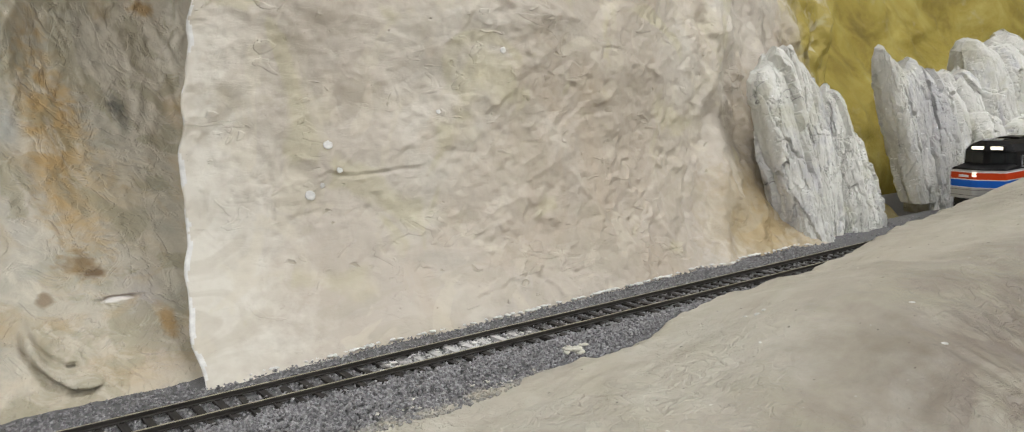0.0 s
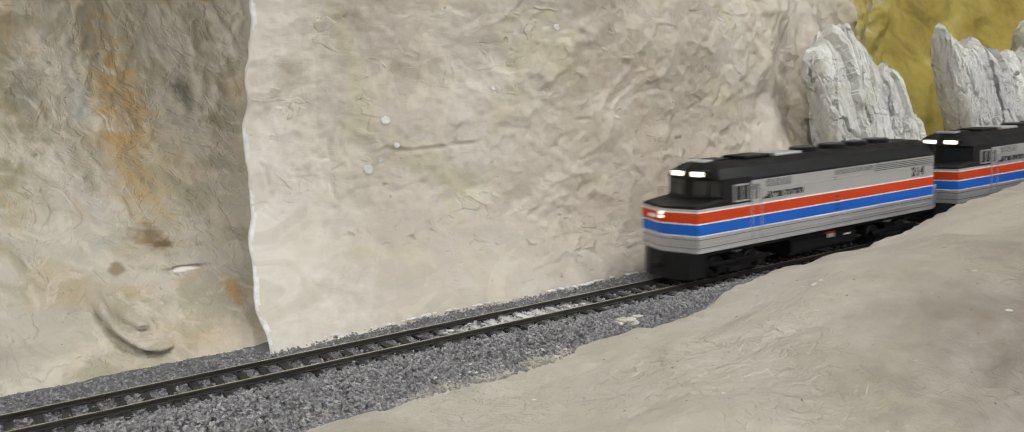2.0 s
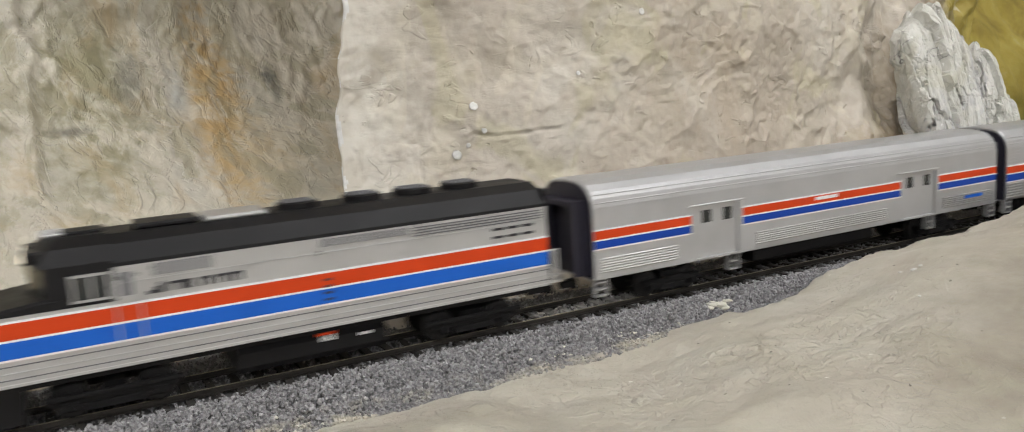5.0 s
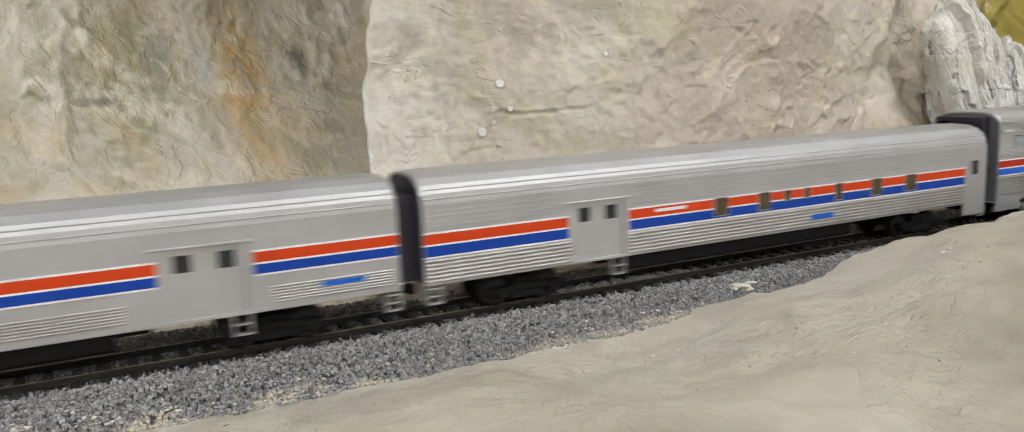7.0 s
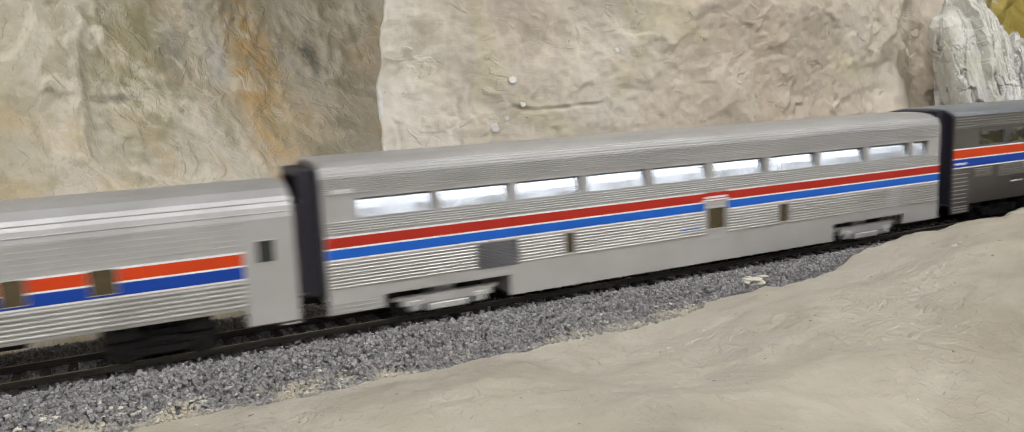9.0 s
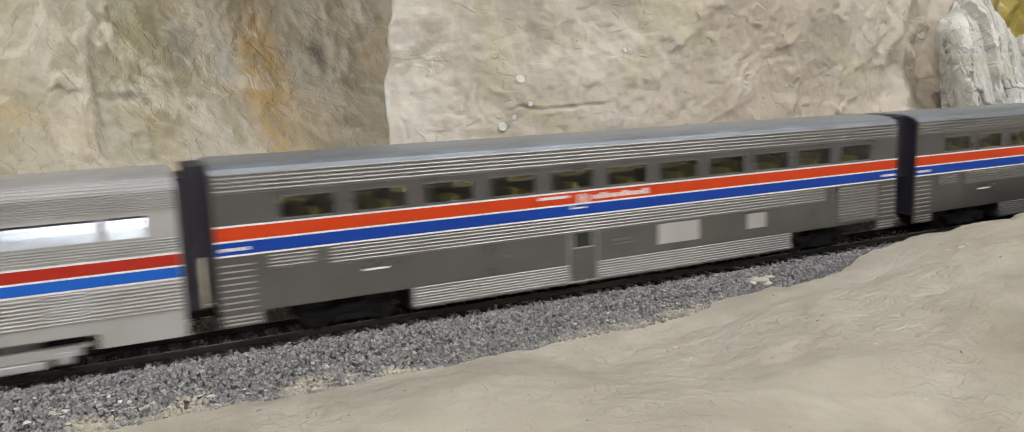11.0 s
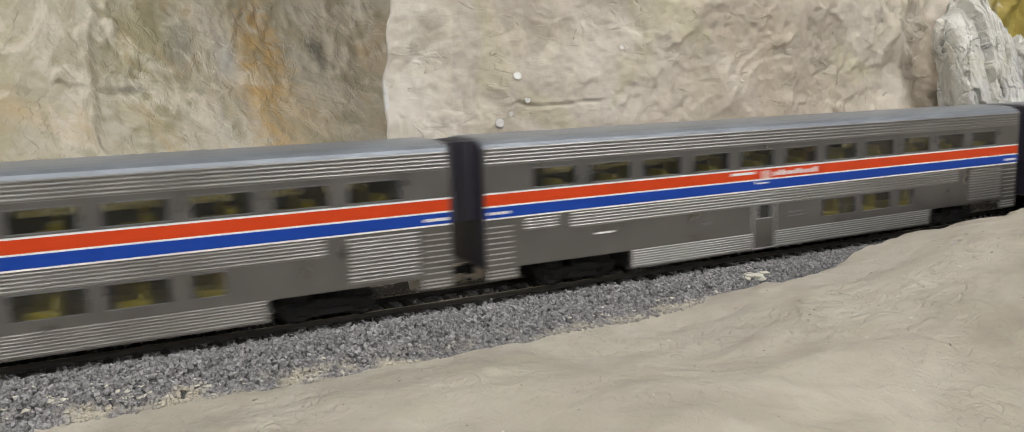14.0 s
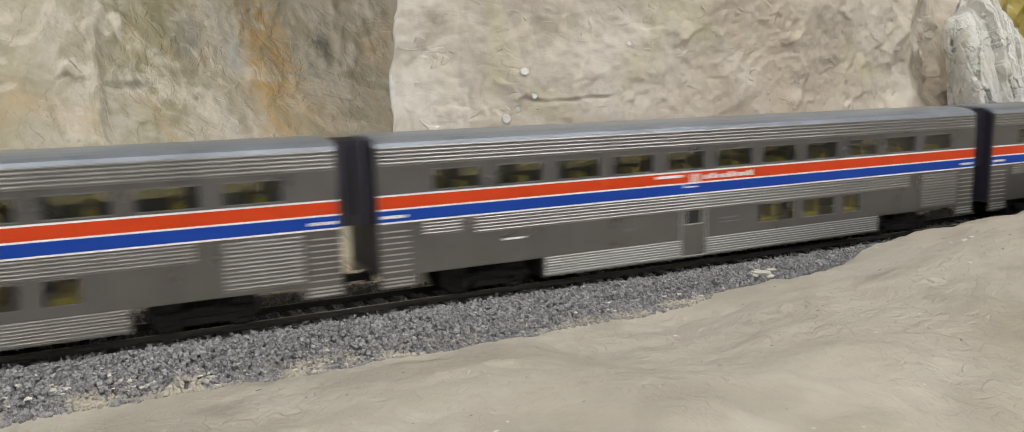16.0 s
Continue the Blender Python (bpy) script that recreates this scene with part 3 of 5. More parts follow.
def cliff_y(x, z):
    """How far back the cliff's face stands."""
    foot = np.interp(x, [0.0, 0.12, 0.26, 0.34, 0.42, 0.45, 0.50, 0.54, 0.62], [0.030, 0.032, 0.0345, 0.0385, 0.0395, 0.043, 0.052, 0.062, 0.085])
    lean = np.interp(x, [0.07, 0.095, 0.14, 0.21, 0.275, 0.34, 0.40, 0.45, 0.60], [0.062, 0.056, 0.036, 0.022, 0.020, 0.024, 0.034, 0.043, 0.058])
    up = np.where(z > 0, 1.22 * (1 - np.exp(-np.clip(z, 0, 1) / 0.04)) + 1.5 * np.clip(z - 0.1, 0, 1) ** 1.5, 25 * z)
    y = foot + lean * up + 0.03 * smooth(0.09, 0.3, z)
    y = y + 0.0045 * fbm(x * 13, z * 13, 2, 3) * smooth(-0.002, 0.03, z)
    y = y - 0.0014 * strokes(x * 22 + z * 9, z * 26, 6) * (0.4 + 0.6 * smooth(0.14, 0.24, x))
    y = y - 0.0040 * steps(x * 15 - z * 6, z * 13 + 3, 11, 5)
    y = y + 0.0006 * fbm(x * 110, z * 130, 4, 4, 0.6)
    patchy = smooth(-0.2, 0.5, fbm(x * 9 + 2, z * 10, 25, 2))
    y = y - 0.0016 * patchy * steps(x * 34 + z * 12, z * 40 - x * 8, 27, 4) - 0.0007 * patchy * strokes(x * 55 - z * 30, z * 60 + x * 20, 29)
    y = y + 0.0045 * smooth(0.33, 0.42, x) * fbm(x * 40, z * 30, 9, 3)
    # dabs and lips: few on the smooth outer part, many towards the far end
    y = y - smears(x, z, 71, 34, (0.09, 0.26, 0.0, 0.16), 0.3, 0.9, (0.004, 0.014), (0.004, 0.010), (0.0002, 0.0006), 0.0005)
    y = y - smears(x, z, 72, 70, (0.22, 0.47, -0.004, 0.17), 0.5, 0.8, (0.003, 0.013), (0.005, 0.014), (0.0003, 0.0010), 0.0005)
    y = y - smears(x, z, 73, 64, (0.29, 0.46, -0.004, 0.06), 0.9, 0.6, (0.003, 0.012), (0.003, 0.008), (0.0005, 0.0015), 0.0005)
    # a slanting buttress with a hollow beyond it
    y = y - 0.0050 * np.exp(-((x - 0.375 - 0.55 * (z - 0.02)) / 0.010) ** 2) * smooth(0.085, 0.03, z) + 0.0035 * np.exp(-((x - 0.402 - 0.50 * (z - 0.02)) / 0.014) ** 2) * smooth(0.08, 0.02, z)
    for k, (x0, z0, x1, z1, w, deep) in enumerate(((0.138, 0.0655, 0.186, 0.0655, 0.0006, 0.0011), (0.121, 0.072, 0.119, 0.045, 0.0007, 0.0009), (0.126, 0.0775, 0.1265, 0.060, 0.0006, 0.0008), (0.0915, 0.066, 0.0945, 0.048, 0.0006, 0.0010), (0.115, 0.0, 0.125, 0.009, 0.0006, 0.0012), (0.196, 0.007, 0.24, 0.013, 0.0008, 0.0009), (0.19, 0.004, 0.165, -0.001, 0.0006, 0.0007), (0.24, 0.013, 0.262, 0.009, 0.0006, 0.0009), (0.345, 0.005, 0.352, 0.04, 0.0010, 0.0014), (0.352, 0.04, 0.37, 0.055, 0.0008, 0.0011), (0.30, 0.12, 0.318, 0.116, 0.0005, 0.0008), (0.24, 0.073, 0.252, 0.0735, 0.0006, 0.0009), (0.205, 0.030, 0.214, 0.0335, 0.0005, 0.0008), (0.108, 0.022, 0.111, 0.03, 0.0006, 0.0009))):
        cut, lip = groove(x, z, x0, z0, x1, z1, w, 0.0012, k + 1)
        y = y + deep * cut + 0.15 * deep * lip
    return y


def gully_y(x, z):
    deep = np.interp(x, [-0.6, -0.25, -0.12, -0.03, 0.06, 0.12], [0.06, 0.10, 0.125, 0.150, 0.205, 0.23])
    rise = 1 - (1 - np.clip((z + 0.006) / 0.135, 0, 1)) ** 1.75
    y = 0.031 + deep * rise + 0.35 * np.clip(z - 0.10, 0, 1)
    grow = smooth(-0.004, 0.04, z)
    y = y + grow * 0.0065 * fbm(x * 12 + 3, z * 9, 5, 3) - grow * 0.0025 * strokes(x * 20, z * 11 + 2, 7)
    y = y - grow * 0.0035 * steps(x * 13 + 2, z * 8, 12, 6) - 0.0015 * strokes(x * 38 + z * 5, z * 22, 21) * grow
    y = y + 0.0010 * fbm(x * 100, z * 100, 6, 4, 0.6)
    y = y - grow * 0.0018 * steps(x * 34 + z * 3, z * 14, 31, 4)
    y = y - smears(x, z, 81, 150, (-0.14, 0.16, 0.0, 0.17), 1.15, 0.45, (0.006, 0.022), (0.004, 0.012), (0.0005, 0.0021), 0.0009)
    y = y - smears(x, z, 82, 60, (-0.14, 0.02, 0.03, 0.13), 0.2, 0.7, (0.006, 0.018), (0.004, 0.012), (0.0008, 0.0022), 0.0009)
    # pale shoulder that ends in a wandering ridge
    rim = -0.030 + 0.0035 * vn(z * 70, 0 * z, 4) + 0.10 * np.clip(0.062 - z, 0, 1)
    y = y - 0.0045 * np.where(x < rim, np.exp((x - rim) / 0.045), np.exp(-((x - rim) / 0.003) ** 2)) * smooth(0.02, 0.05, z)
    # two curved lips of a trough near the foot
    r = np.hypot(x - 0.0395, z - 0.0175)
    low = smooth(0.050, 0.036, x) * smooth(0.020, 0.010, z)
    y = y + low * 3 * (0.0030 * np.exp(-((r - 0.0134) / 0.0010) ** 2) - 0.0030 * np.exp(-((r - 0.0158) / 0.0016) ** 2) + 0.0034 * np.exp(-((r - 0.0182) / 0.0009) ** 2))
    return y


def build_cliff():
    zs = np.concatenate([np.arange(-0.016, 0.175, 0.0009), np.linspace(0.176, 0.36, 40)])
    along = np.linspace(0, 0.53, 580)
    Z, A = np.meshgrid(zs, along, indexing="ij")
    E = edge_x(Z)
    X = E + A
    Y = cliff_y(X, Z)
    # rounded lip, then the flank that runs back behind the edge
    back = np.array([0.30, 0.22, 0.15, 0.10, 0.06, 0.03, 0.014, 0.006, 0.0025, 0.0008])
    inset = 0.40 * back - 0.0006
    Eb, Zb = edge_x(zs)[:, None] + inset[None, :], np.repeat(zs[:, None], len(back), 1)
    Yb = cliff_y(edge_x(zs), zs)[:, None] + back[None, :]
    # far end runs back as well
    far = np.array([0.012, 0.03, 0.06, 0.12, 0.25])
    Xf, Zf = X[:, -1:] + np.array([0.006, 0.010, 0.014, 0.02, 0.03])[None, :], np.repeat(zs[:, None], len(far), 1)
    Yf = Y[:, -1:] + far[None, :]
    px, pz = np.hstack([Eb, X, Xf]), np.hstack([Zb, Z, Zf])
    column = np.repeat(np.arange(px.shape[1])[None, :], px.shape[0], 0) - len(back)
    # bare white plaster shows along the lip
    width = -0.4 + 1.3 * vn(pz * 70, 0 * pz + 4, 2) + 1.5 * vn(pz * 240, 0 * pz, 5) + 1.5 * smooth(0.09, 0.03, pz)
    bare = (column > -2 - width) & (column < width)
    sheet("wall_cliff", px, np.hstack([Yb, Y, Yf]), pz, CLIFF, "structure", "tan painted plaster cliff face with trowel marks and cracks", "cliff", SPILL, bare)


def build_gully():
    zs = np.concatenate([np.arange(-0.016, 0.17, 0.0014), np.linspace(0.172, 0.36, 40)])
    xs = np.concatenate([np.linspace(-3.3, -0.95, 50), np.linspace(-0.9, -0.26, 60), np.arange(-0.255, 0.30, 0.0012)])
    Z, X = np.meshgrid(zs, xs, indexing="ij")
    sheet("wall_gully", X, gully_y(X, Z), Z, GULLY, "structure", "ochre and grey-green streaked plaster gully wall beside the cliff", "cliff")


def build_hill():
    Z, X = np.meshgrid(np.linspace(-0.016, 0.42, 130), np.concatenate([np.linspace(0.36, 1.7, 220), np.linspace(1.75, 3.95, 60)]), indexing="ij")
    Y = 0.085 + 0.10 * smooth(0.36, 0.46, X) + 0.05 * smooth(0.0, 0.15, Z) + 0.35 * np.clip(Z - 0.05, 0, 1) + 0.010 * fbm(X * 12, Z * 12, 13, 4) + 0.003 * fbm(X * 60, Z * 60, 3, 3)
    Y = Y - 0.12 * smooth(0.95, 1.6, X)
    sheet("wall_hillside", X, Y, Z, OLIVE, "structure", "olive yellow painted plaster hillside behind grey rocks", "hillside")


def bank_edge(x):
    """Where the bank meets the ballast."""
    edge = np.interp(x, [-0.9, -0.05, 0.0, 0.03, 0.06, 0.10, 0.125, 0.18, 0.22, 0.26, 0.34, 0.5, 0.8], [-0.027, -0.027, -0.031, -0.034, -0.033, -0.029, -0.027, -0.028, -0.028, -0.027, -0.026, -0.026, -0.027])
    return edge + 0.0030 * vn(x * 45, 0 * x, 8) + 0.0016 * vn(x * 150, 0 * x, 9) + 0.0008 * vn(x * 420, 0 * x, 10)


def bank_z(x, y):
    """Height of the plaster bank on the aisle side of the track."""
    crest = np.interp(x, [-0.9, 0.02, 0.12, 0.18, 0.215, 0.24, 0.27, 0.31, 0.36, 0.41, 0.48, 0.54, 0.8, 1.7], [-0.012, -0.0100, -0.0095, -0.0075, -0.0025, 0.0035, 0.0065, 0.0092, 0.0125, 0.0195, 0.026, 0.034, 0.06, 0.09])
    d = bank_edge(x) - y
    z = -0.016 + (crest + 0.016) * np.where(x < 0.2, smooth(-0.004, 0.006, d), smooth(-0.003, 0.016, d))
    z = z + smooth(0.0, 0.10, d) * (0.0075 + 0.012 * smooth(0.15, 0.3, x))
    z = z - 0.06 * smooth(0.15, 0.5, d) - 0.055 * smooth(0.09, 0.24, d) * smooth(0.10, 0.27, x)
    z = z + smooth(0.0, 0.02, d) * (0.0032 * fbm(x * 16, y * 16, 15, 3) + 0.0006 * fbm(x * 90, y * 90, 16, 3) - 0.0012 * steps(x * 14, y * 18, 17, 5))
    return z - 0.02 * smooth(0.0, -0.02, d)


def build_bank():
    xs = np.concatenate([np.linspace(-3.3, -0.95, 50), np.linspace(-0.9, -0.16, 50), np.arange(-0.155, 0.50, 0.0014), np.linspace(0.503, 1.7, 80), np.linspace(1.75, 3.95, 50)])
    ys = np.concatenate([np.linspace(-0.62, -0.24, 40), np.arange(-0.238, -0.004, 0.0014)])
    X, Y = np.meshgrid(xs, ys)
    sheet("ground_bank", X, Y, bank_z(X, Y), BANK, "structure", "smooth grey-tan plaster bank beside the railway track", "bank")
    fascia = Geo()
    fascia.box(-3.3, 3.95, -0.64, -0.615, -1.1, -0.07)
    tagged(new("wall_fascia", fascia.mesh("wall_fascia", ROOMWALL)), "plain painted front panel under the layout", "panel", "", "structure")


def bed_z(x, y):
    """Top of the roadbed under the loose ballast."""
    near = smooth(-0.0165, -0.036, y)
    return -0.0030 - 0.0007 * smooth(-0.0120, -0.0145, y) - 0.0088 * near + 0.0003 * vn(x * 300, y * 300, 2)


def build_roadbed():
    X, Y = np.meshgrid(np.concatenate([np.arange(-3.2, -0.9, 0.05), np.arange(-0.9, 1.7, 0.004), np.arange(1.7, 3.9, 0.05)]), np.linspace(-0.040, 0.056, 40))
    sheet("roadbed", X, Y, bed_z(X, Y), BED, "structure", "grey ballast roadbed under the track", "roadbed")


def scatter_grains():
    """Loose ballast: many small irregular stones, heaped over the bed."""
    rnd = np.random.RandomState(11)
    dense = lambda n, x0, x1, y0, y1: np.stack([rnd.uniform(x0, x1, n), rnd.uniform(y0, y1, n)], -1)
    pts = np.concatenate([dense(32000, -0.16, 0.42, -0.037, -0.0138), dense(9000, -0.10, 0.45, 0.0145, 0.044), dense(8000, -0.16, 0.45, -0.0125, 0.0145), dense(1800, 0.42, 0.9, -0.03, 0.046), dense(900, -0.5, -0.16, -0.037, 0.03)])
    base = np.array([(-1, -1, -0.8), (1, -0.8, -1), (0.8, 1, -0.8), (-1, 0.8, -1), (-0.8, -0.7, 0.8), (0.9, -0.9, 0.7), (0.7, 0.8, 0.9), (-0.7, 0.9, 0.8)])
    faces = np.array([(0, 3, 2, 1), (4, 5, 6, 7), (0, 1, 5, 4), (1, 2, 6, 5), (2, 3, 7, 6), (3, 0, 4, 7)])
    n = len(pts)
    size = rnd.uniform(0.00036, 0.00076, (n, 1, 1)) * rnd.uniform(0.75, 1.25, (n, 1, 3))
    size = size * np.where(pts[:, 1] > -0.0125, 0.72, 1.0)[:, None, None]
    v = base[None] * size * rnd.uniform(0.55, 1.15, (n, 8, 3))
    a, b, c = rnd.uniform(0, 6.28, (3, n))
    ca, sa, cb, sb, cc, sc = np.cos(a), np.sin(a), np.cos(b), np.sin(b), np.cos(c), np.sin(c)
    rot = np.stack([np.stack([ca * cb, ca * sb * sc - sa * cc, ca * sb * cc + sa * sc], -1), np.stack([sa * cb, sa * sb * sc + ca * cc, sa * sb * cc - ca * sc], -1), np.stack([-sb, cb * sc, cb * cc], -1)], -2)
    v = np.einsum("nij,nkj->nki", rot, v)
    inner = np.abs(pts[:, 1]) < 0.0125
    lift = np.where(inner, rnd.uniform(-0.0001, 0.0009, n), np.where(pts[:, 1] > 0, rnd.uniform(0.0, 0.0009, n), rnd.uniform(0.0, 0.0014, n) + 0.0003))
    z = bed_z(pts[:, 0], pts[:, 1]) + lift
    bank = bank_z(pts[:, 0], pts[:, 1])
    buried = (pts[:, 1] < -0.02) & (z < bank - 0.0002)
    spill = buried & (z > bank - 0.0035) & (rnd.rand(n) < 0.45)
    z = np.where(spill, bank + 0.0002, z)
    keep = ~buried | spill
    keep &= ~((pts[:, 1] > 0.02) & (pts[:, 1] > cliff_y(pts[:, 0], 0 * z) - 0.0004) & (pts[:, 0] > 0.07))
    keep &= ~((pts[:, 1] > 0.02) & (pts[:, 1] > gully_y(pts[:, 0], 0 * z - 0.004) - 0.0004) & (pts[:, 0] <= 0.075))
    v = v + np.stack([pts[:, 0], pts[:, 1], z], -1)[:, None, :]
    v, n = v[keep], int(keep.sum())
    f = (faces[None] + 8 * np.arange(n)[:, None, None]).reshape(-1, 4)
    me = bpy.data.meshes.new("ballast")
    me.from_pydata(v.reshape(-1, 3).tolist(), [], f.tolist())
    me.materials.append(BALLAST)
    tagged(new("ballast", me), "loose grey crushed-stone ballast heaped along the track", "ballast", "", "stuff")


def build_track():
    track = tagged(new("railway_track"), "model railway track with dark ties and weathered rails on grey ballast", "railway track")
    for y in (-0.00825, 0.00825):
        g = Geo()
        ring = [(-0.0009, -0.0019), (0.0009, -0.0019), (0.0009, -0.0016), (0.0003, -0.0014), (0.0003, -0.0008), (0.00042, -0.0006), (0.00042, -0.0001), (0.00034, 0.0), (-0.00034, 0.0), (-0.00042, -0.0001), (-0.00042, -0.0006), (-0.0003, -0.0008), (-0.0003, -0.0014), (-0.0009, -0.0016)]
        g.loft([[(-3.2, y + a, b) for a, b in ring], [(3.8, y + a, b) for a, b in ring]])
        rail = part("rail", g, RAIL, track, "dark weathered rail")
        head = Geo().soft_box(-3.2, 3.8, y - 0.00034, y + 0.00034, -0.0001, 0.0001, 0.00008)
        part("rail_head", head, RAILTOP, rail, "dull brass worn running surface")
    tie = Geo()
    tie.soft_box(-0.0013, 0.0013, -0.0149, 0.0149, -0.0040, -0.0018, 0.0002)
    for y in (-0.00825, 0.00825):
        for s in (-0.0015, 0.0015):
            tie.box(-0.0007, 0.0007, y + s - 0.0004, y + s + 0.0004, -0.0018, -0.0013)
    me = tie.mesh("tie", TIE)
    rnd = random.Random(4)
    for k in range(146):
        ob = part("tie", me, TIE, track)
        ob.matrix_basis = pose(-0.28 + 0.0075 * k + rnd.uniform(-0.0003, 0.0003), rnd.uniform(-0.0003, 0.0003), rnd.uniform(-0.00015, 0.0001), 0, 0, rnd.uniform(-0.8, 0.8))


def blot(name, x, y, z, r, material, label, seed, flat=0.25, tilt=(0, 0, 0), stretch=1.0, ragged=0.65):
    """A small irregular flake or drip of plaster."""
    rnd = random.Random(seed)
    n, rings = 14, []
    rad = [r * (1 + ragged * rnd.uniform(-0.6, 0.4)) for _ in range(n)]
    for k, h in ((0.9, -0.6), (1.0, 0.0), (0.8, 0.6), (0.45, 1.0)):
        rings.append([(stretch * k * rad[j] * math.cos(2 * math.pi * j / n), k * rad[j] * math.sin(2 * math.pi * j / n), h * r * flat * rnd.uniform(0.8, 1.2)) for j in range(n)])
    ob = new(name, Geo().loft(rings).mesh(name, material, True))
    ob.matrix_basis = pose(x, y, z, *tilt)
    return tagged(ob, label, "plaster spot")


def plaster_marks():
    rnd = random.Random(8)
    # white spill between the rails
    for k in range(16):
        x = 0.128 + 0.075 * rnd.random() ** 0.9
        y = rnd.uniform(-0.0065, 0.0068)
        blot("plaster_flake", x, y, -0.0019, rnd.uniform(0.0006, 0.0014), SPILL, "white spilled plaster flake on the ties", 100 + k, 0.22, (0, 0, rnd.uniform(0, 180)), 1.5)
    # crumbs of plaster along the foot of the cliff
    for k in range(190):
        x = rnd.uniform(0.09, 0.45)
        y = float(cliff_y(np.array([x]), np.array([0.0]))[0]) - rnd.uniform(-0.0004, 0.0022)
        blot("plaster_flake", x, y, -0.0016, rnd.uniform(0.0005, 0.0014), SPILL, "white plaster crumb at the foot of the cliff", 200 + k, 0.4, (0, 0, rnd.uniform(0, 180)), 1.6)
    # cream dribbles where bank and ballast meet
    for k in range(170):
        x = rnd.uniform(-0.11, 0.235)
        y = float(bank_edge(np.array([x]))[0]) + rnd.gauss(-0.0012, 0.0016)
        z = max(float(bank_z(np.array([x]), np.array([y]))[0]), float(bed_z(np.array([x]), np.array([y]))[0]) + 0.0010)
        blot("plaster_drip", x, y, z, rnd.uniform(0.0004, 0.0014), DRIP, "cream plaster dribble between bank and ballast", 300 + k, 0.22, (0, 0, rnd.uniform(0, 180)), 1.5)
    for k in range(80):
        x = rnd.uniform(-0.11, 0.04)
        y = float(bank_edge(np.array([x]))[0]) + rnd.gauss(0.0012, 0.0016)
        z = max(float(bank_z(np.array([x]), np.array([y]))[0]), float(bed_z(np.array([x]), np.array([y]))[0]) + 0.0013)
        blot("plaster_drip", x, y, z, rnd.uniform(0.0004, 0.0010), DRIP, "cream plaster crumb between bank and ballast", 500 + k, 0.4, (0, 0, rnd.uniform(0, 180)), 1.3)
    for k in range(11):
        a, r = rnd.uniform(0, 6.28), rnd.uniform(0, 1)
        x, y = 0.203 + 0.0065 * r * math.cos(a), -0.0248 + 0.0030 * r * math.sin(a)
        blot("plaster_drip", x, y, float(bed_z(np.array([x]), np.array([y]))[0]) + 0.0017, rnd.uniform(0.0010, 0.0024), DRIP, "cream plaster lump lying on the ballast", 400 + k, 0.3, (rnd.uniform(-12, 12), rnd.uniform(-12, 12), rnd.uniform(0, 180)), 1.4)
    # round pale spots on the cliff
    for k, (x, z, r) in enumerate(((0.1443, 0.0786, 0.0021), (0.1345, 0.0576, 0.0023), (0.1400, 0.0615, 0.0012), (0.1480, 0.0675, 0.0014), (0.233, 0.118, 0.0016), (0.196, 0.0905, 0.0011))):
        xx, zz = np.array([x, x + 0.004, x]), np.array([z, z, z + 0.004])
        y = cliff_y(xx, zz)
        ob = blot("plaster_spot", x, float(y[0]) - 0.0002, z, r, WHITE if k > 9 else SPILL, "round pale plaster spot on the cliff", 60 + k, 0.08, ragged=0.2)
        nrm = Vector((1, float(y[1] - y[0]) / 0.004, 0)).cross(Vector((0, float(y[2] - y[0]) / 0.004, 1)))
        ob.matrix_basis = Matrix.Translation((x, float(y[0]) - 0.0002, z)) @ nrm.to_track_quat("Z", "Y").to_matrix().to_4x4()
    # white chips on the bank
    for k, (x, y, r) in enumerate(((0.2413, -0.0838, 0.0012), (0.2455, -0.0835, 0.0009), (0.2405, -0.079, 0.0008), (0.248, -0.1485, 0.0010), (0.262, -0.13, 0.0008), (0.222, -0.10, 0.0006))):
        blot("plaster_flake", x, y, float(bank_z(np.array([x]), np.array([y]))[0]), r, SPILL, "small white plaster chip on the bank", 90 + k, 0.35, (0, 0, 40 * k), 1.4)


def facets(u, v, seed, n=46, wide=8.0, tall=6.0, squash=0.55):
    """Flat-faced broken stone: tilted cells about scattered points, and how near their joints are."""
    rnd = np.random.RandomState(seed)
    best, second, level = np.full(u.shape, 9.0), np.full(u.shape, 9.0), np.zeros(u.shape)
    for px, py, h, a, b in zip(rnd.rand(n) * wide, rnd.rand(n) * tall, rnd.rand(n), rnd.randn(n), rnd.randn(n)):
        d = np.hypot((u - px + wide / 2) % wide - wide / 2, (v - py) * squash)
        near = d < best
        level = np.where(near, h + 0.25 * (a * ((u - px + wide / 2) % wide - wide / 2) + 0.5 * b * (v - py)), level)
        second = np.where(near, best, np.minimum(second, d))
        best = np.minimum(best, d)
    return level, second - best


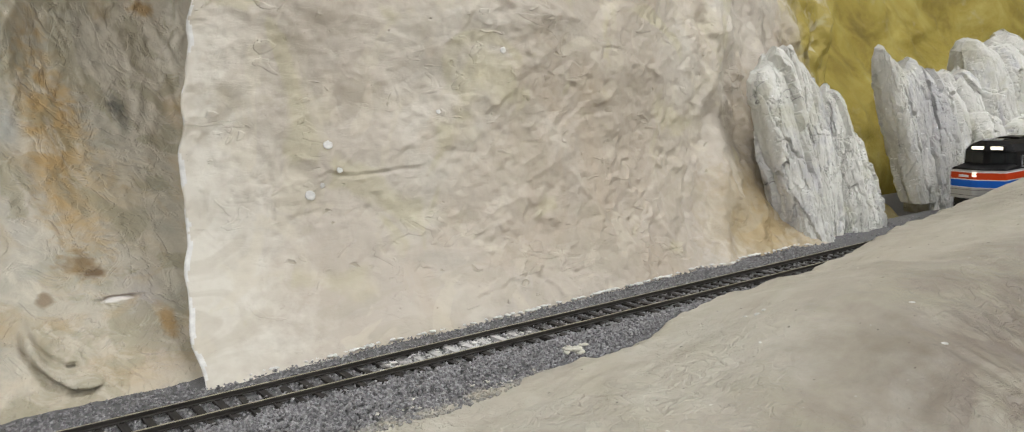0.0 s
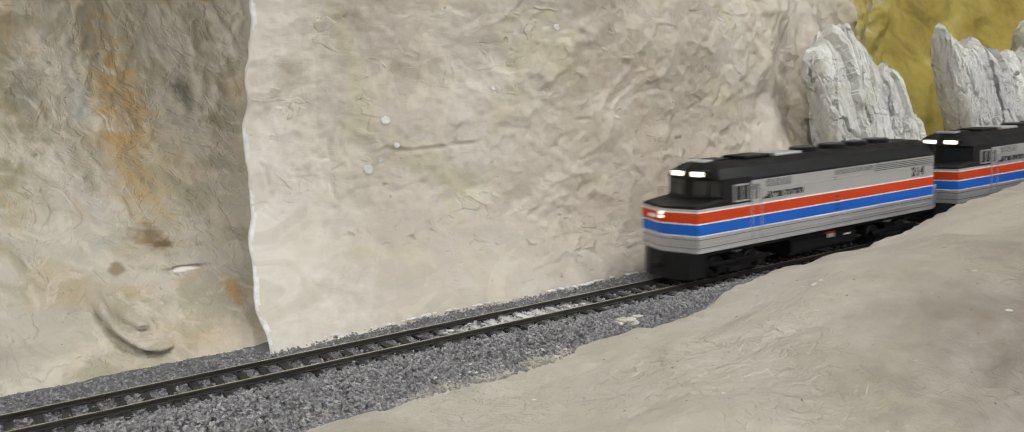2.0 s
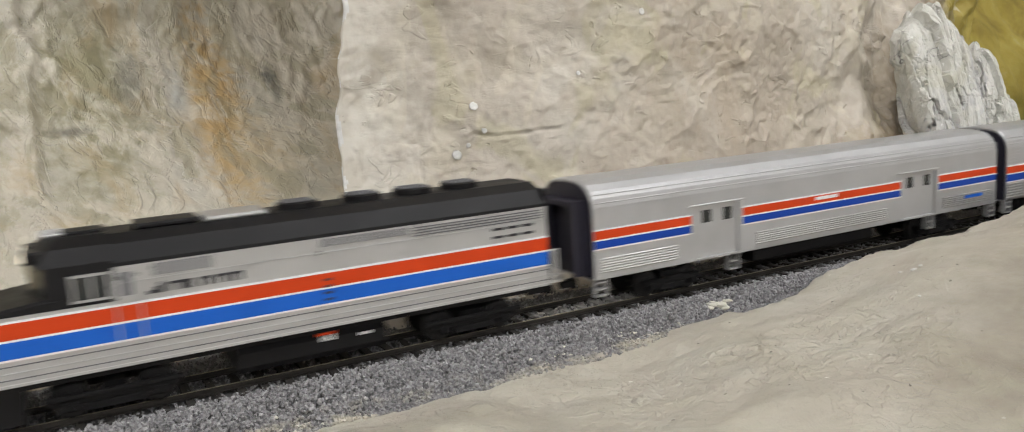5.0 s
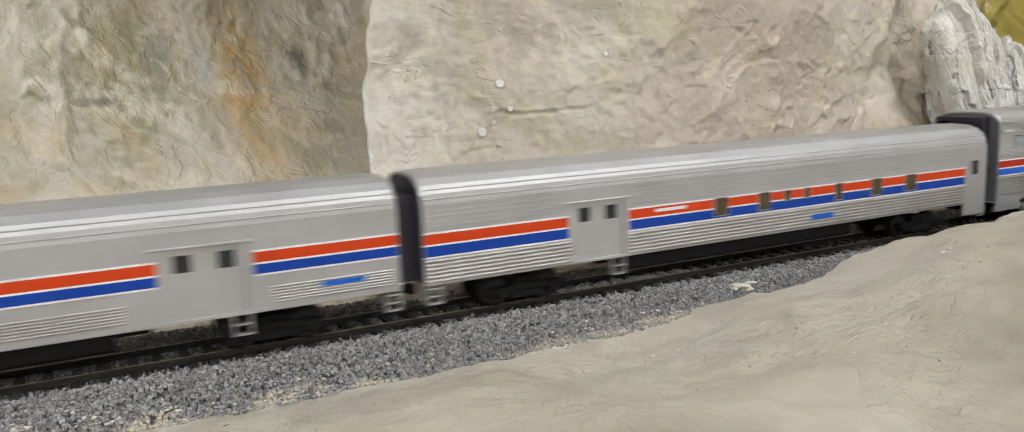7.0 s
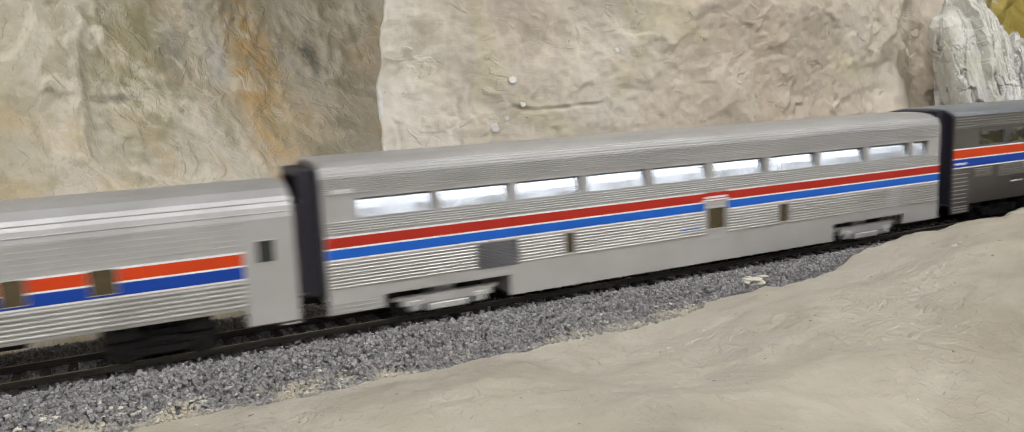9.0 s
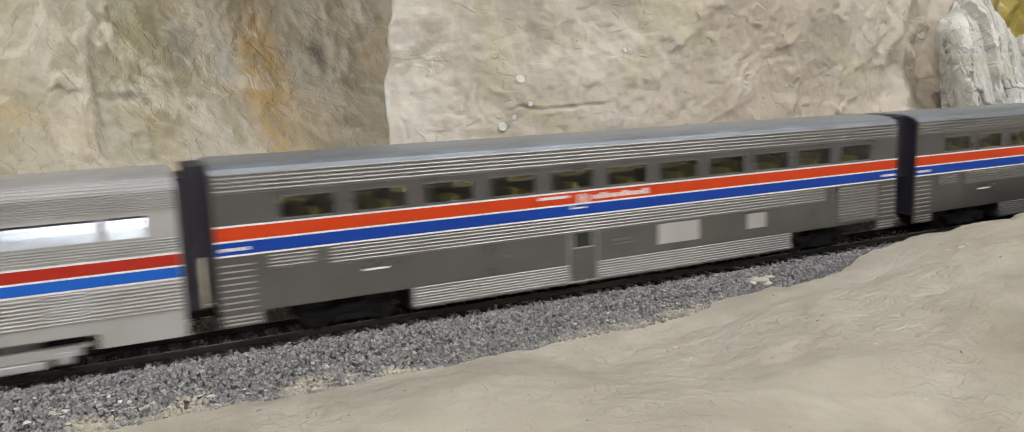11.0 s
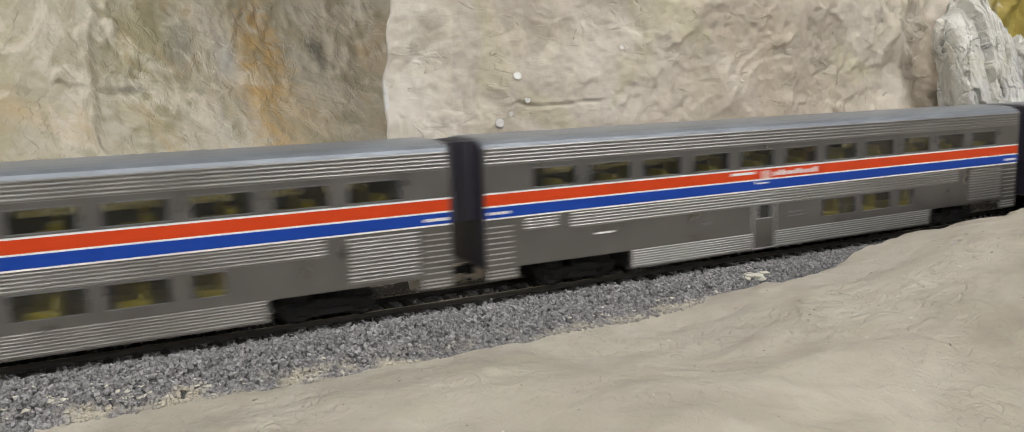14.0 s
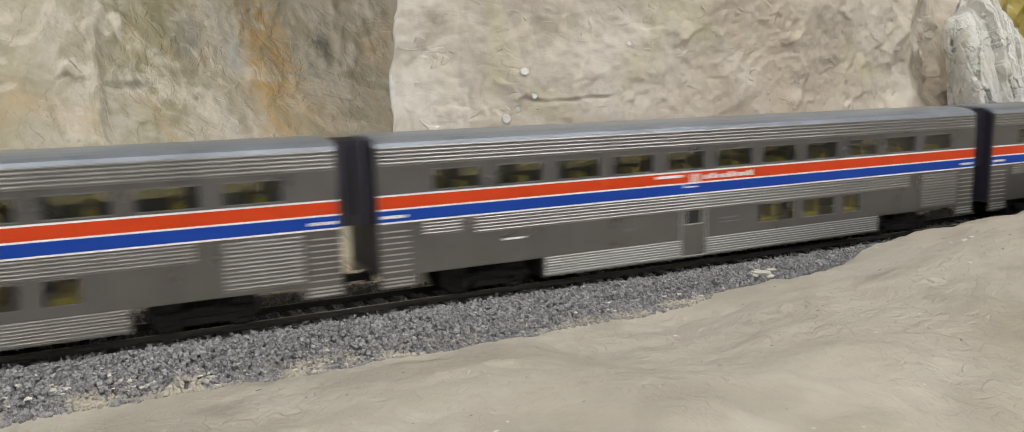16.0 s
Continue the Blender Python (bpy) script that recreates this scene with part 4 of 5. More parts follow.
def slab(x0, z0, x1, z1, y, w, d, seed, rows=130, cols=132):
    """A slab-sided upright rock from a foot to a blunt tip, broken into plates and cracked across."""
    P, T = np.meshgrid(np.linspace(0, 1, rows), np.linspace(0, 2 * np.pi, cols, endpoint=False), indexing="ij")
    rad = np.interp(P, [0, 0.12, 0.5, 0.8, 0.93, 0.985, 1.0], [0.88, 0.98, 1.06, 0.92, 0.74, 0.52, 0.30])
    c, s = np.cos(T), np.sin(T)
    sq = 1 / (np.abs(c) ** 3.4 + np.abs(s) ** 3.4) ** (1 / 3.4)
    U, V = T / (2 * np.pi) * 8 + 0.16 * fbm(T * 2.2, P * 9, seed + 1, 3), P * 6 + 0.22 * fbm(T * 2.6 + 4, P * 8, seed + 2, 3)
    big, joint = facets(U, V, seed, 20, squash=0.40)
    fine, nick = facets(U, V, seed + 9, 90, squash=0.7)
    cut = np.exp(-(joint / 0.035) ** 2)
    relief = 0.0052 * (big - 0.5) + 0.0013 * (fine - 0.5) - 0.0013 * cut - 0.0003 * np.exp(-(nick / 0.05) ** 2) + 0.0003 * fbm(T * 7, P * 24, seed + 1, 3, 0.6)
    X = x0 + (x1 - x0) * P + (w * rad + relief * np.clip(rad, 0, 1)) * c * sq
    Y = y + 0.012 * P + (d * rad + relief) * s * sq
    Z = z0 + (z1 - z0) * (P + 0.03 * vn(T * 0.9 + seed, 0 * P, seed) * P ** 4 + 0.022 * (big - 0.5) * P ** 2 + (0.05 if seed % 2 else -0.06) * c * P ** 5)
    return Geo().loft([[(X[i, j], Y[i, j], Z[i, j]) for j in range(cols)] for i in range(rows)])


def rock(spec, label, seed):
    ob = tagged(new("standing_rock"), label, "rock", "standing rocks along the track")
    for k, p in enumerate(spec):
        part("slab", slab(*p, seed + 3 * k), ROCK, ob)


def build_rocks():
    foot = -0.006
    rock(((0.4560, foot, 0.4270, 0.1115, 0.047, 0.0165, 0.013), (0.481, foot, 0.4660, 0.1140, 0.054, 0.0120, 0.014), (0.503, foot, 0.4915, 0.0900, 0.048, 0.0115, 0.013), (0.525, foot, 0.5165, 0.068, 0.052, 0.0130, 0.013)), "pale grey cast plaster rock, split into upright slabs", 3)
    rock(((0.612, 0.004, 0.584, 0.1140, 0.061, 0.0105, 0.012), (0.632, foot, 0.610, 0.105, 0.064, 0.0150, 0.016), (0.655, foot, 0.638, 0.104, 0.066, 0.015, 0.016), (0.680, foot, 0.666, 0.098, 0.070, 0.014, 0.016)), "grey cast plaster rock with a knobbed top", 20)
    rock(((0.735, foot, 0.725, 0.094, 0.10, 0.022, 0.02), (0.780, foot, 0.770, 0.098, 0.105, 0.022, 0.02), (0.83, foot, 0.815, 0.125, 0.11, 0.028, 0.025), (0.89, foot, 0.875, 0.130, 0.115, 0.036, 0.03), (0.760, foot, 0.760, 0.062, 0.075, 0.020, 0.015), (0.825, foot, 0.825, 0.056, 0.075, 0.028, 0.016)), "low pale grey plaster rock outcrop", 40)


def build_room():
    g = Geo()
    for name, b, m, label in (("floor", (-4.5, 4.5, -3.4, 2.2, -1.14, -1.1), ROOMFLOOR, "dark grey room floor"), ("ceiling", (-4.5, 4.5, -3.4, 2.2, 1.4, 1.44), ROOMCEIL, "white room ceiling"), ("wall_north", (-4.5, 4.5, 2.2, 2.24, -1.1, 1.4), ROOMWALL, "plain painted room wall"), ("wall_south", (-4.5, 4.5, -3.44, -3.4, -1.1, 1.4), ROOMWALL, "plain painted room wall"), ("wall_east", (4.5, 4.54, -3.4, 2.2, -1.1, 1.4), ROOMWALL, "plain painted room wall"), ("wall_west", (-4.54, -4.5, -3.4, 2.2, -1.1, 1.4), ROOMWALL, "plain painted room wall")):
        tagged(new(name, Geo().box(*b).mesh(name, m)), label, name.split("_")[0], "", "structure")
    for lx, ly, _ in TUBES:
        lamp = tagged(new("ceiling_light"), "white fluorescent panel in the room ceiling", "ceiling light", "ceiling lights over the aisle")
        part("housing", Geo().soft_box(lx - 0.64, lx + 0.64, ly - 0.33, ly + 0.33, 1.36, 1.4, 0.01), WHITE, lamp)
        part("diffuser", Geo().soft_box(lx - 0.6, lx + 0.6, ly - 0.29, ly + 0.29, 1.345, 1.36, 0.004), TUBE, lamp)


build_room()
build_cliff()
build_gully()
build_hill()
build_bank()
build_roadbed()
build_track()
scatter_grains()
build_rocks()
plaster_marks()

# ---- the train ----
HALF = 0.0178  # half width of a car body
WHEEL = 0.0053  # wheel radius
WHEELSETS = []


def truck(parent, u, material=None, base=0.0146, heavy=False, out=0.0, tall=0.0):
    """A four-wheeled truck under a car, its frame in rails, journals and springs."""
    m = material or UNDER
    g = Geo()
    for s in (-1, 1):
        y0, y1 = sorted((s * (0.0112 + out), s * (0.0138 + out)))
        g.soft_box(u - base, u + base, y0, y1, 0.0052, 0.0074 + tall, 0.0004)
        g.soft_box(u - base * 0.45, u + base * 0.45, y0, y1, 0.0026, 0.0052, 0.0005)
        for k in (-1, 1):
            x = u + k * base * 0.72
            g.soft_box(x - 0.0021, x + 0.0021, min(y0, y1) - 0.0004, max(y0, y1) + 0.0004, 0.0032, 0.0072, 0.0006)
            g.drum(x, s * (0.0138 + out), 0.0051, 0.0013, s * 0.0012, "y", 10)
            g.drum(u + k * base * 0.30, s * 0.0128, 0.0046, 0.0011, 0.0034, "z", 8)
        g.soft_box(u - base * 0.2, u + base * 0.2, min(s * 0.0138, s * 0.0146), max(s * 0.0138, s * 0.0146), 0.0064, 0.0084, 0.0003)
    g.box(u - 0.004, u + 0.004, -0.0115, 0.0115, 0.0045, 0.0095)
    if heavy:
        for s in (-1, 1):
            g.soft_box(u - base * 1.15, u + base * 1.15, min(s * 0.0136, s * 0.0148), max(s * 0.0136, s * 0.0148), 0.0070, 0.0086, 0.0004)
    t = part("truck", g, m, parent, "silver truck frame" if material else "black truck frame")
    for k in (-1, 1):
        w = Geo()
        for s in (-1, 1):
            a = s * 0.0071
            w.drum(0, a, 0, WHEEL + 0.0007, s * 0.0005, "y", 22)
            w.drum(0, a + s * 0.0005, 0, WHEEL, s * 0.0022, "y", 22)
            w.drum(0, a + s * 0.0027, 0, WHEEL * 0.55, s * 0.0004, "y", 12)
            for j in range(5):
                b = j * 2 * math.pi / 5
                w.box(0.6 * WHEEL * math.cos(b) - 0.0004, 0.6 * WHEEL * math.cos(b) + 0.0004, min(a + s * 0.0026, a + s * 0.0031), max(a + s * 0.0026, a + s * 0.0031), 0.6 * WHEEL * math.sin(b) - 0.0004, 0.6 * WHEEL * math.sin(b) + 0.0004)
        w.box(-0.0008, 0.0008, -0.0071, 0.0071, -0.0008, 0.0008)
        ob = part("wheelset", w, WHEELMETAL, t, "dark metal wheels")
        ob.matrix_basis = pose(u + k * base * 0.72, 0, WHEEL)
        WHEELSETS.append((ob, u + k * base * 0.72))


def coupler(parent, u0, u1):
    g = Geo().soft_box(u0, u1, -0.0012, 0.0012, 0.0074, 0.0098, 0.0003)
    g.soft_box(max(u0, u1) - 0.003 if u1 > u0 else u0, u1 if u1 > u0 else u0 + 0.003, -0.002, 0.002, 0.0068, 0.0104, 0.0004)
    part("coupler", g, UNDER, parent)


def arch(top, edge, half, n=11, round_at=0.0045):
    """Roof line from one eave to the other."""
    pts = []
    for k in range(n):
        a = math.pi * k / (n - 1)
        c, s = math.cos(a), math.sin(a)
        q = 0.62
        pts.append((-half * math.copysign(abs(c) ** q, c), edge + (top - edge) * s ** (0.95)))
    return pts


def roof(parent, length, top, edge, material, label, ribs=0, half=HALF):
    line = arch(top, edge, half)
    under = [(y * 0.965, z - 0.0009) for y, z in line]
    rings = [[(u, y, z) for y, z in line] + [(u, y, z) for y, z in reversed(under)] for u in (0.0, 0.0012, length - 0.0012, length)]
    for k in (0, 3):
        rings[k] = [(u, y * 0.985, z - 0.0004) for u, y, z in rings[k]]
    r = part("roof", Geo().loft(rings), material, parent, label)
    if ribs:
        g = Geo()
        for k in range(len(line) - 1):
            (ya, za), (yb, zb) = line[k], line[k + 1]
            if k in (0, 1, 8, 9):
                for j in range(ribs):
                    f = (j + 0.5) / ribs
                    y, z = ya + (yb - ya) * f, za + (zb - za) * f
                    g.soft_box(0.001, length - 0.001, y - 0.00028, y + 0.00028, z - 0.0002, z + 0.00022, 0.0001)
        part("roof_rib", g, material, r, "fine raised lines along the eaves")
    return r


def end_wall(parent, u, z0, edge, top, out, low=0.0, material=None):
    """The end of a car with its doorway and rubber diaphragm."""
    line = arch(top - 0.0006, edge, HALF - 0.0004)
    ring = [(-HALF + 0.0004, z0)] + line + [(HALF - 0.0004, z0)]
    g = Geo().loft([[(u, y, z) for y, z in ring], [(u - out * 0.0008, y, z) for y, z in ring]])
    part("end_wall", g, material or INDIGO, parent, "plain end wall")
    for k in range(3):
        a, b = sorted((u + out * 0.0019 * k, u + out * (0.0019 * k + 0.0017)))
        w, z1, zl = 0.0128 - 0.0007 * (k % 2), edge + 0.003, max(z0 + 0.001, low)
        ring = [(-w, zl), (-w + 0.002, zl), (-w + 0.002, z1 - 0.002), (w - 0.002, z1 - 0.002), (w - 0.002, zl), (w, zl), (w, z1), (-w, z1)]
        part("diaphragm", Geo().loft([[(a, y, z) for y, z in ring], [(b, y, z) for y, z in ring]]), INDIGO, parent, "black ribbed diaphragm")


def stripes(parent, spans, levels, red=None, blue=None):
    """The red and blue bands with white edge lines. levels: top, red to blue, bottom."""
    top, mid, low = levels
    e = 0.00028
    for side in (-1, 1):
        y = side * HALF
        a, b = sorted((y - side * 0.0001, y + side * 0.00022))
        for name, z0, z1, m in (("red_stripe", mid + e, top - 2 * e, red or RED), ("blue_stripe", low + 2 * e, mid - e, blue or BLUE), ("white_line", top - 2 * e, top, WHITE), ("white_line", mid - e, mid + e, WHITE), ("white_line", low, low + 2 * e, WHITE)):
            g = Geo()
            for u0, u1 in spans:
                g.box(u0, u1, a, b, z0, z1)
            part(name, g, m, parent)


def fluting(parent, panels, material, label="bright corrugated side panel"):
    """Corrugated sheets: panels as (u0, u1, z0, z1, bars)."""
    for u0, u1, z0, z1, n in panels:
        p = (z1 - z0) / n
        wave = []
        for k in range(n):
            z = z0 + p * k
            wave += [(z, 0.0), (z + p * 0.24, 0.0), (z + p * 0.34, 0.00026), (z + p * 0.5, 0.0004), (z + p * 0.74, 0.0004), (z + p * 0.9, 0.00026)]
        wave.append((z1, 0.0))
        for side in (-1, 1):
            ring = [(side * (HALF + 0.0001 + d), z) for z, d in wave] + [(side * (HALF - 0.0002), z1), (side * (HALF - 0.0002), z0)]
            if side > 0:
                ring.reverse()
            part("fluting", Geo().loft([[(u0, y, z) for y, z in ring], [(u1, y, z) for y, z in ring]]), material, parent, label)


def bars(parent, items, material, name="lettering", label="", proud=0.0003):
    """Small flat marks on both sides: items as (u0, u1, z0, z1). Lettering stays one mesh a side."""
    for side in (-1, 1):
        a, b = sorted((side * (HALF + proud), side * (HALF - 0.0001)))
        if name == "lettering":
            g = Geo()
            for u0, u1, z0, z1 in items:
                g.box(u0, u1, a, b, z0, z1)
            part(name, g, material, parent, label)
        else:
            for u0, u1, z0, z1 in items:
                part(name, Geo().box(u0, u1, a, b, z0, z1), material, parent, label)


def pane(parent, u0, u1, z0, z1, frame_material, glass_material, inset=0.0003, rim=0.0005, name="window"):
    """A window: a raised frame with a pane of its own, on both sides."""
    for side in (-1, 1):
        y = side * HALF
        a, b = sorted((y - side * 0.0006, y + side * (0.0003 if inset > 0 else 0.0006)))
        f = Geo().wall(u0 - rim, u1 + rim, z0 - rim, z1 + rim, a, b, ((u0, u1, z0, z1),))
        w = part(name, f, frame_material, parent)
        a, b = sorted((y - side * (inset + 0.0002), y - side * inset))
        if glass_material == LOUNGE:
            bend = [(y - side * (0.0001 + d * (z1 - z0)), z0 + (z1 - z0) * k) for d, k in ((0.0, 0.0), (0.112, 0.42), (0.207, 0.75), (0.284, 1.0))]
            t = Geo().loft([[(u0, o, z), (u1, o, z), (u1, o - side * 0.0002, z), (u0, o - side * 0.0002, z)] for o, z in bend])
            part("pane", t, glass_material, w, "curved mirrored window pane")
            continue
        p = part("pane", Geo().box(u0, u1, a, b, z0, z1), glass_material, w)
        if glass_material == SMOKED:
            p.visible_shadow = False


def seats(parent, us, z, w, material=None):
    for u in us:
        g = Geo()
        for y in (-0.0105, 0.0105):
            g.soft_box(u, u + w, y - 0.0048, y + 0.0048, z, z + 0.0045, 0.0008)
            g.soft_box(u + w * 0.72, u + w, y - 0.0046, y + 0.0046, z + 0.004, z + 0.0098, 0.0008)
        part("seat", g, material or SEAT, parent, "olive seat pair")


SL_LEN = 0.2895


def bilevel_coach(lower, extra_panels):
    """Two-level silver coach. lower: its lower-level windows."""
    car = tagged(new("bilevel_coach"), "silver two-level passenger coach with red and blue stripes", "rail car", "two-level coaches of the train")
    L = SL_LEN
    upper = [(0.0192 + 0.02357 * k, 0.0192 + 0.02357 * k + 0.0172, 0.0389, 0.0454) for k in range(11)]
    doors = [(0.1224, 0.1298, 0.0174, 0.0247)]
    shell = Geo()
    for side in (-1, 1):
        a, b = sorted((side * HALF, side * (HALF - 0.0008)))
        shell.wall(0, L, 0.0115, 0.0536, a, b, upper + lower + doors)
        shell.wall(0.0600, 0.2275, 0.0041, 0.0115, a, b)
        for u0, u1 in ((0.0, 0.0125), (L - 0.0125, L)):
            shell.wall(u0, u1, 0.0072, 0.0115, a, b)
    shell.box(0.0, L, -0.0170, 0.0170, 0.0110, 0.0116)
    shell.box(0.0600, 0.2275, -0.0170, 0.0170, 0.0041, 0.0047)
    shell.box(0.0600, 0.0608, -0.0170, 0.0170, 0.0041, 0.0115)
    shell.box(0.2267, 0.2275, -0.0170, 0.0170, 0.0041, 0.0115)
    part("body", shell, STEEL, car, "dull silver body shell")
    deck = Geo().box(0.001, L - 0.001, -0.0168, 0.0168, 0.0300, 0.0306)
    deck.box(0.115, 0.1158, -0.0168, -0.004, 0.0120, 0.0530).box(0.230, 0.2308, 0.004, 0.0168, 0.0120, 0.0530).box(0.150, 0.1508, -0.0168, 0.0168, 0.0116, 0.030)
    part("interior", deck, INNER, car)
    roof(car, L, 0.0573, 0.0536, ROOFGREY, "smooth blue-grey roof")
    fluting(car, [(0.001, L - 0.001, 0.0474, 0.0536, 5), (0.0341, 0.246, 0.0226, 0.0282, 5), (0.0155, 0.0286, 0.0236, 0.0280, 4), (0.0605, 0.1195, 0.0046, 0.0113, 7), (0.1325, 0.2270, 0.0046, 0.0113, 7), (0.254, 0.2775, 0.0125, 0.0276, 12), *extra_panels], RIBBED)
    bars(car, [(0.0005, 0.0105, 0.0125 + 0.0019 * k, 0.0129 + 0.0019 * k) for k in range(8)] + [(0.2795, 0.2890, 0.0125 + 0.0019 * k, 0.0129 + 0.0019 * k) for k in range(8)] + [(0.0005, 0.0115, 0.0078 + 0.0012 * k, 0.0083 + 0.0012 * k) for k in range(3)] + [(0.2785, 0.2890, 0.0078 + 0.0012 * k, 0.0083 + 0.0012 * k) for k in range(3)], FLUTE, "door_slat", "raised slats on the end doors")
    stripes(car, [(0.0003, L - 0.0003)], (0.0381, 0.0333, 0.0287))
    for u0, u1, z0, z1 in upper:
        pane(car, u0, u1, z0, z1, GRILLE, SMOKED, rim=0.0003)
    for u0, u1, z0, z1 in lower:
        pane(car, u0, u1, z0, z1, GRILLE, SMOKED, rim=0.0003)
    for side in (-1, 1):
        a, b = sorted((side * (HALF - 0.0001), side * (HALF + 0.0003)))
        part("door", Geo().wall(0.1199, 0.1323, 0.0046, 0.0276, a, b, ((0.1203, 0.1319, 0.0050, 0.0272),)), SMOOTH, car, "side door frame")
    pane(car, *doors[0], SMOOTH, DARKWIN, rim=0.0004)
    seats(car, [0.024 + 0.02357 * k for k in range(11)], 0.0306, 0.008)
    if lower:
        seats(car, [0.163, 0.186, 0.208], 0.0116, 0.008)
    # script on the stripe, drawn as plain white bars, and small marks
    marks = [(0.1085, 0.1205, 0.0358, 0.0368), (0.1245, 0.1253, 0.0335, 0.0368), (0.1262, 0.1269, 0.0330, 0.0370), (0.1279, 0.1287, 0.0336, 0.0366), (0.1218, 0.1275, 0.0316, 0.0321), (0.1215, 0.1221, 0.0316, 0.0330)]
    marks += [(0.131 + 0.0031 * k, 0.1331 + 0.0031 * k, 0.0345, 0.0360 + 0.0006 * (k % 3 == 1)) for k in range(8)]
    bars(car, marks, WHITE, "lettering", "white script drawn as plain bars")
    for u in (0.0012, 0.2800):
        bars(car, [(u + 0.0017 * k, u + 0.0014 + 0.0017 * k, 0.0304, 0.0314) for k in range(5)], WHITE, "lettering", "small white marks as plain bars")
    bars(car, [(0.0445, 0.0525, 0.0192, 0.0198)], WHITE, "lettering", "small white mark as a plain bar")
    bars(car, [(0.0935, 0.0985, 0.0172, 0.0182), (0.139, 0.1475, 0.0178, 0.0186), (0.139, 0.149, 0.0166, 0.0169)], GRILLE, "vent", "small dark vent slots")
    for u, out in ((0.0, -1), (L, 1)):
        end_wall(car, u, 0.0115, 0.0530, 0.0570, out, 0.0285)
    for u in (0.0410, 0.2485):
        truck(car, u)
    g = Geo().box(0.064, 0.224, -0.012, 0.012, 0.0032, 0.0042)
    part("underframe", g, UNDER, car)
    coupler(car, -0.0064, 0.002)
    coupler(car, L - 0.002, L + 0.0056)
    return car


def lounge_coach():
    """Two-level lounge car with large windows and wide corrugations."""
    L = 0.2875
    car = tagged(new("lounge_coach"), "bright silver two-level lounge coach with large reflective upper windows", "rail car")
    starts = [0.0113, 0.0392, 0.0681, 0.0968, 0.1256, 0.1548, 0.1836, 0.2123, 0.2410]
    wins = [(u, u + 0.0252, 0.0374, 0.0436) for u in starts] + [(0.2690, 0.2790, 0.0374, 0.0436)]
    low = [(0.0866, 0.0904, 0.0160, 0.0232), (0.1516, 0.1602, 0.0172, 0.0254), (0.1890, 0.1940, 0.0160, 0.0232)]
    g = Geo()
    for side in (-1, 1):
        a, b = sorted((side * HALF, side * (HALF - 0.0008)))
        g.wall(0, L, 0.0115, 0.0505, a, b, wins + low)
        g.wall(0.0640, 0.2205, 0.0039, 0.0115, a, b)
        for u0, u1 in ((0.0, 0.0185), (L - 0.0235, L)):
            g.wall(u0, u1, 0.0068, 0.0115, a, b)
    g.box(0.0, L, -0.0170, 0.0170, 0.0110, 0.0116)
    g.box(0.0640, 0.2205, -0.0170, 0.0170, 0.0039, 0.0045)
    g.box(0.0640, 0.0648, -0.017, 0.017, 0.0039, 0.0115)
    g.box(0.2197, 0.2205, -0.017, 0.017, 0.0039, 0.0115)
    part("body", g, SMOOTH, car, "bright silver body shell")
    deck = Geo().box(0.001, L - 0.001, -0.0168, 0.0168, 0.0300, 0.0306)
    part("interior", deck, INNER, car)
    roof(car, L, 0.0560, 0.0505, SMOOTH, "brushed silver roof with fine raised lines", 2)
    fluting(car, [(0.0008, L - 0.0008, 0.0450, 0.0505, 8), (0.0008, L - 0.0008, 0.0326, 0.0366, 5)], SMOOTH, "finely ribbed silver band")
    fluting(car, [(0.0008, 0.0515, 0.0148, 0.0234, 8), (0.0680, 0.0858, 0.0148, 0.0234, 8), (0.0912, 0.1500, 0.0148, 0.0234, 8), (0.1618, 0.1882, 0.0148, 0.0234, 8), (0.1948, 0.2515, 0.0148, 0.0234, 8), (0.2625, L - 0.0008, 0.0148, 0.0234, 8)], FLUTE)
    fluting(car, [(0.0518, 0.0676, 0.0146, 0.0236, 16)], GRILLE, "dark louvred grille")
    fluting(car, [(0.2524, 0.2618, 0.0150, 0.0238, 10)], SMOOTH, "pale louvred grille")
    stripes(car, [(0.0003, 0.1500), (0.1618, L - 0.0003)], (0.0321, 0.0280, 0.0241), DEEPRED, BRIGHTBLUE)
    for side in (-1, 1):
        a, b = sorted((side * (HALF + 0.0002), side * (HALF - 0.0001)))
        part("red_stripe", Geo().box(0.1500, 0.1618, a, b, 0.0282, 0.0317), DEEPRED, car)
    for w in wins:
        pane(car, *w, SMOOTH, LOUNGE, rim=0.0004)
    for w in low:
        pane(car, *w, SMOOTH, BRONZE, rim=0.0006)
    bars(car, [(0.138, 0.1475, 0.0176, 0.0184)], BRIGHTBLUE, "lettering", "small blue name plate as a plain bar")
    bars(car, [(0.1490, 0.1620, 0.0284, 0.0290), (0.150, 0.161, 0.0294, 0.0302)], WHITE, "lettering", "white lettering as plain bars")
    bars(car, [(0.0035 + 0.0017 * k, 0.0046 + 0.0017 * k, 0.0455, 0.0468) for k in range(4)], WHITE, "lettering", "small white marks as plain bars", 0.0006)
    bars(car, [(0.002, 0.0175, 0.0072 + 0.0013 * k, 0.0077 + 0.0013 * k) for k in range(3)], FLUTE, "step", "silver end steps")
    for u, out in ((0.0, -1), (L, 1)):
        end_wall(car, u, 0.0115, 0.0500, 0.0556, out, 0.0, GRILLE)
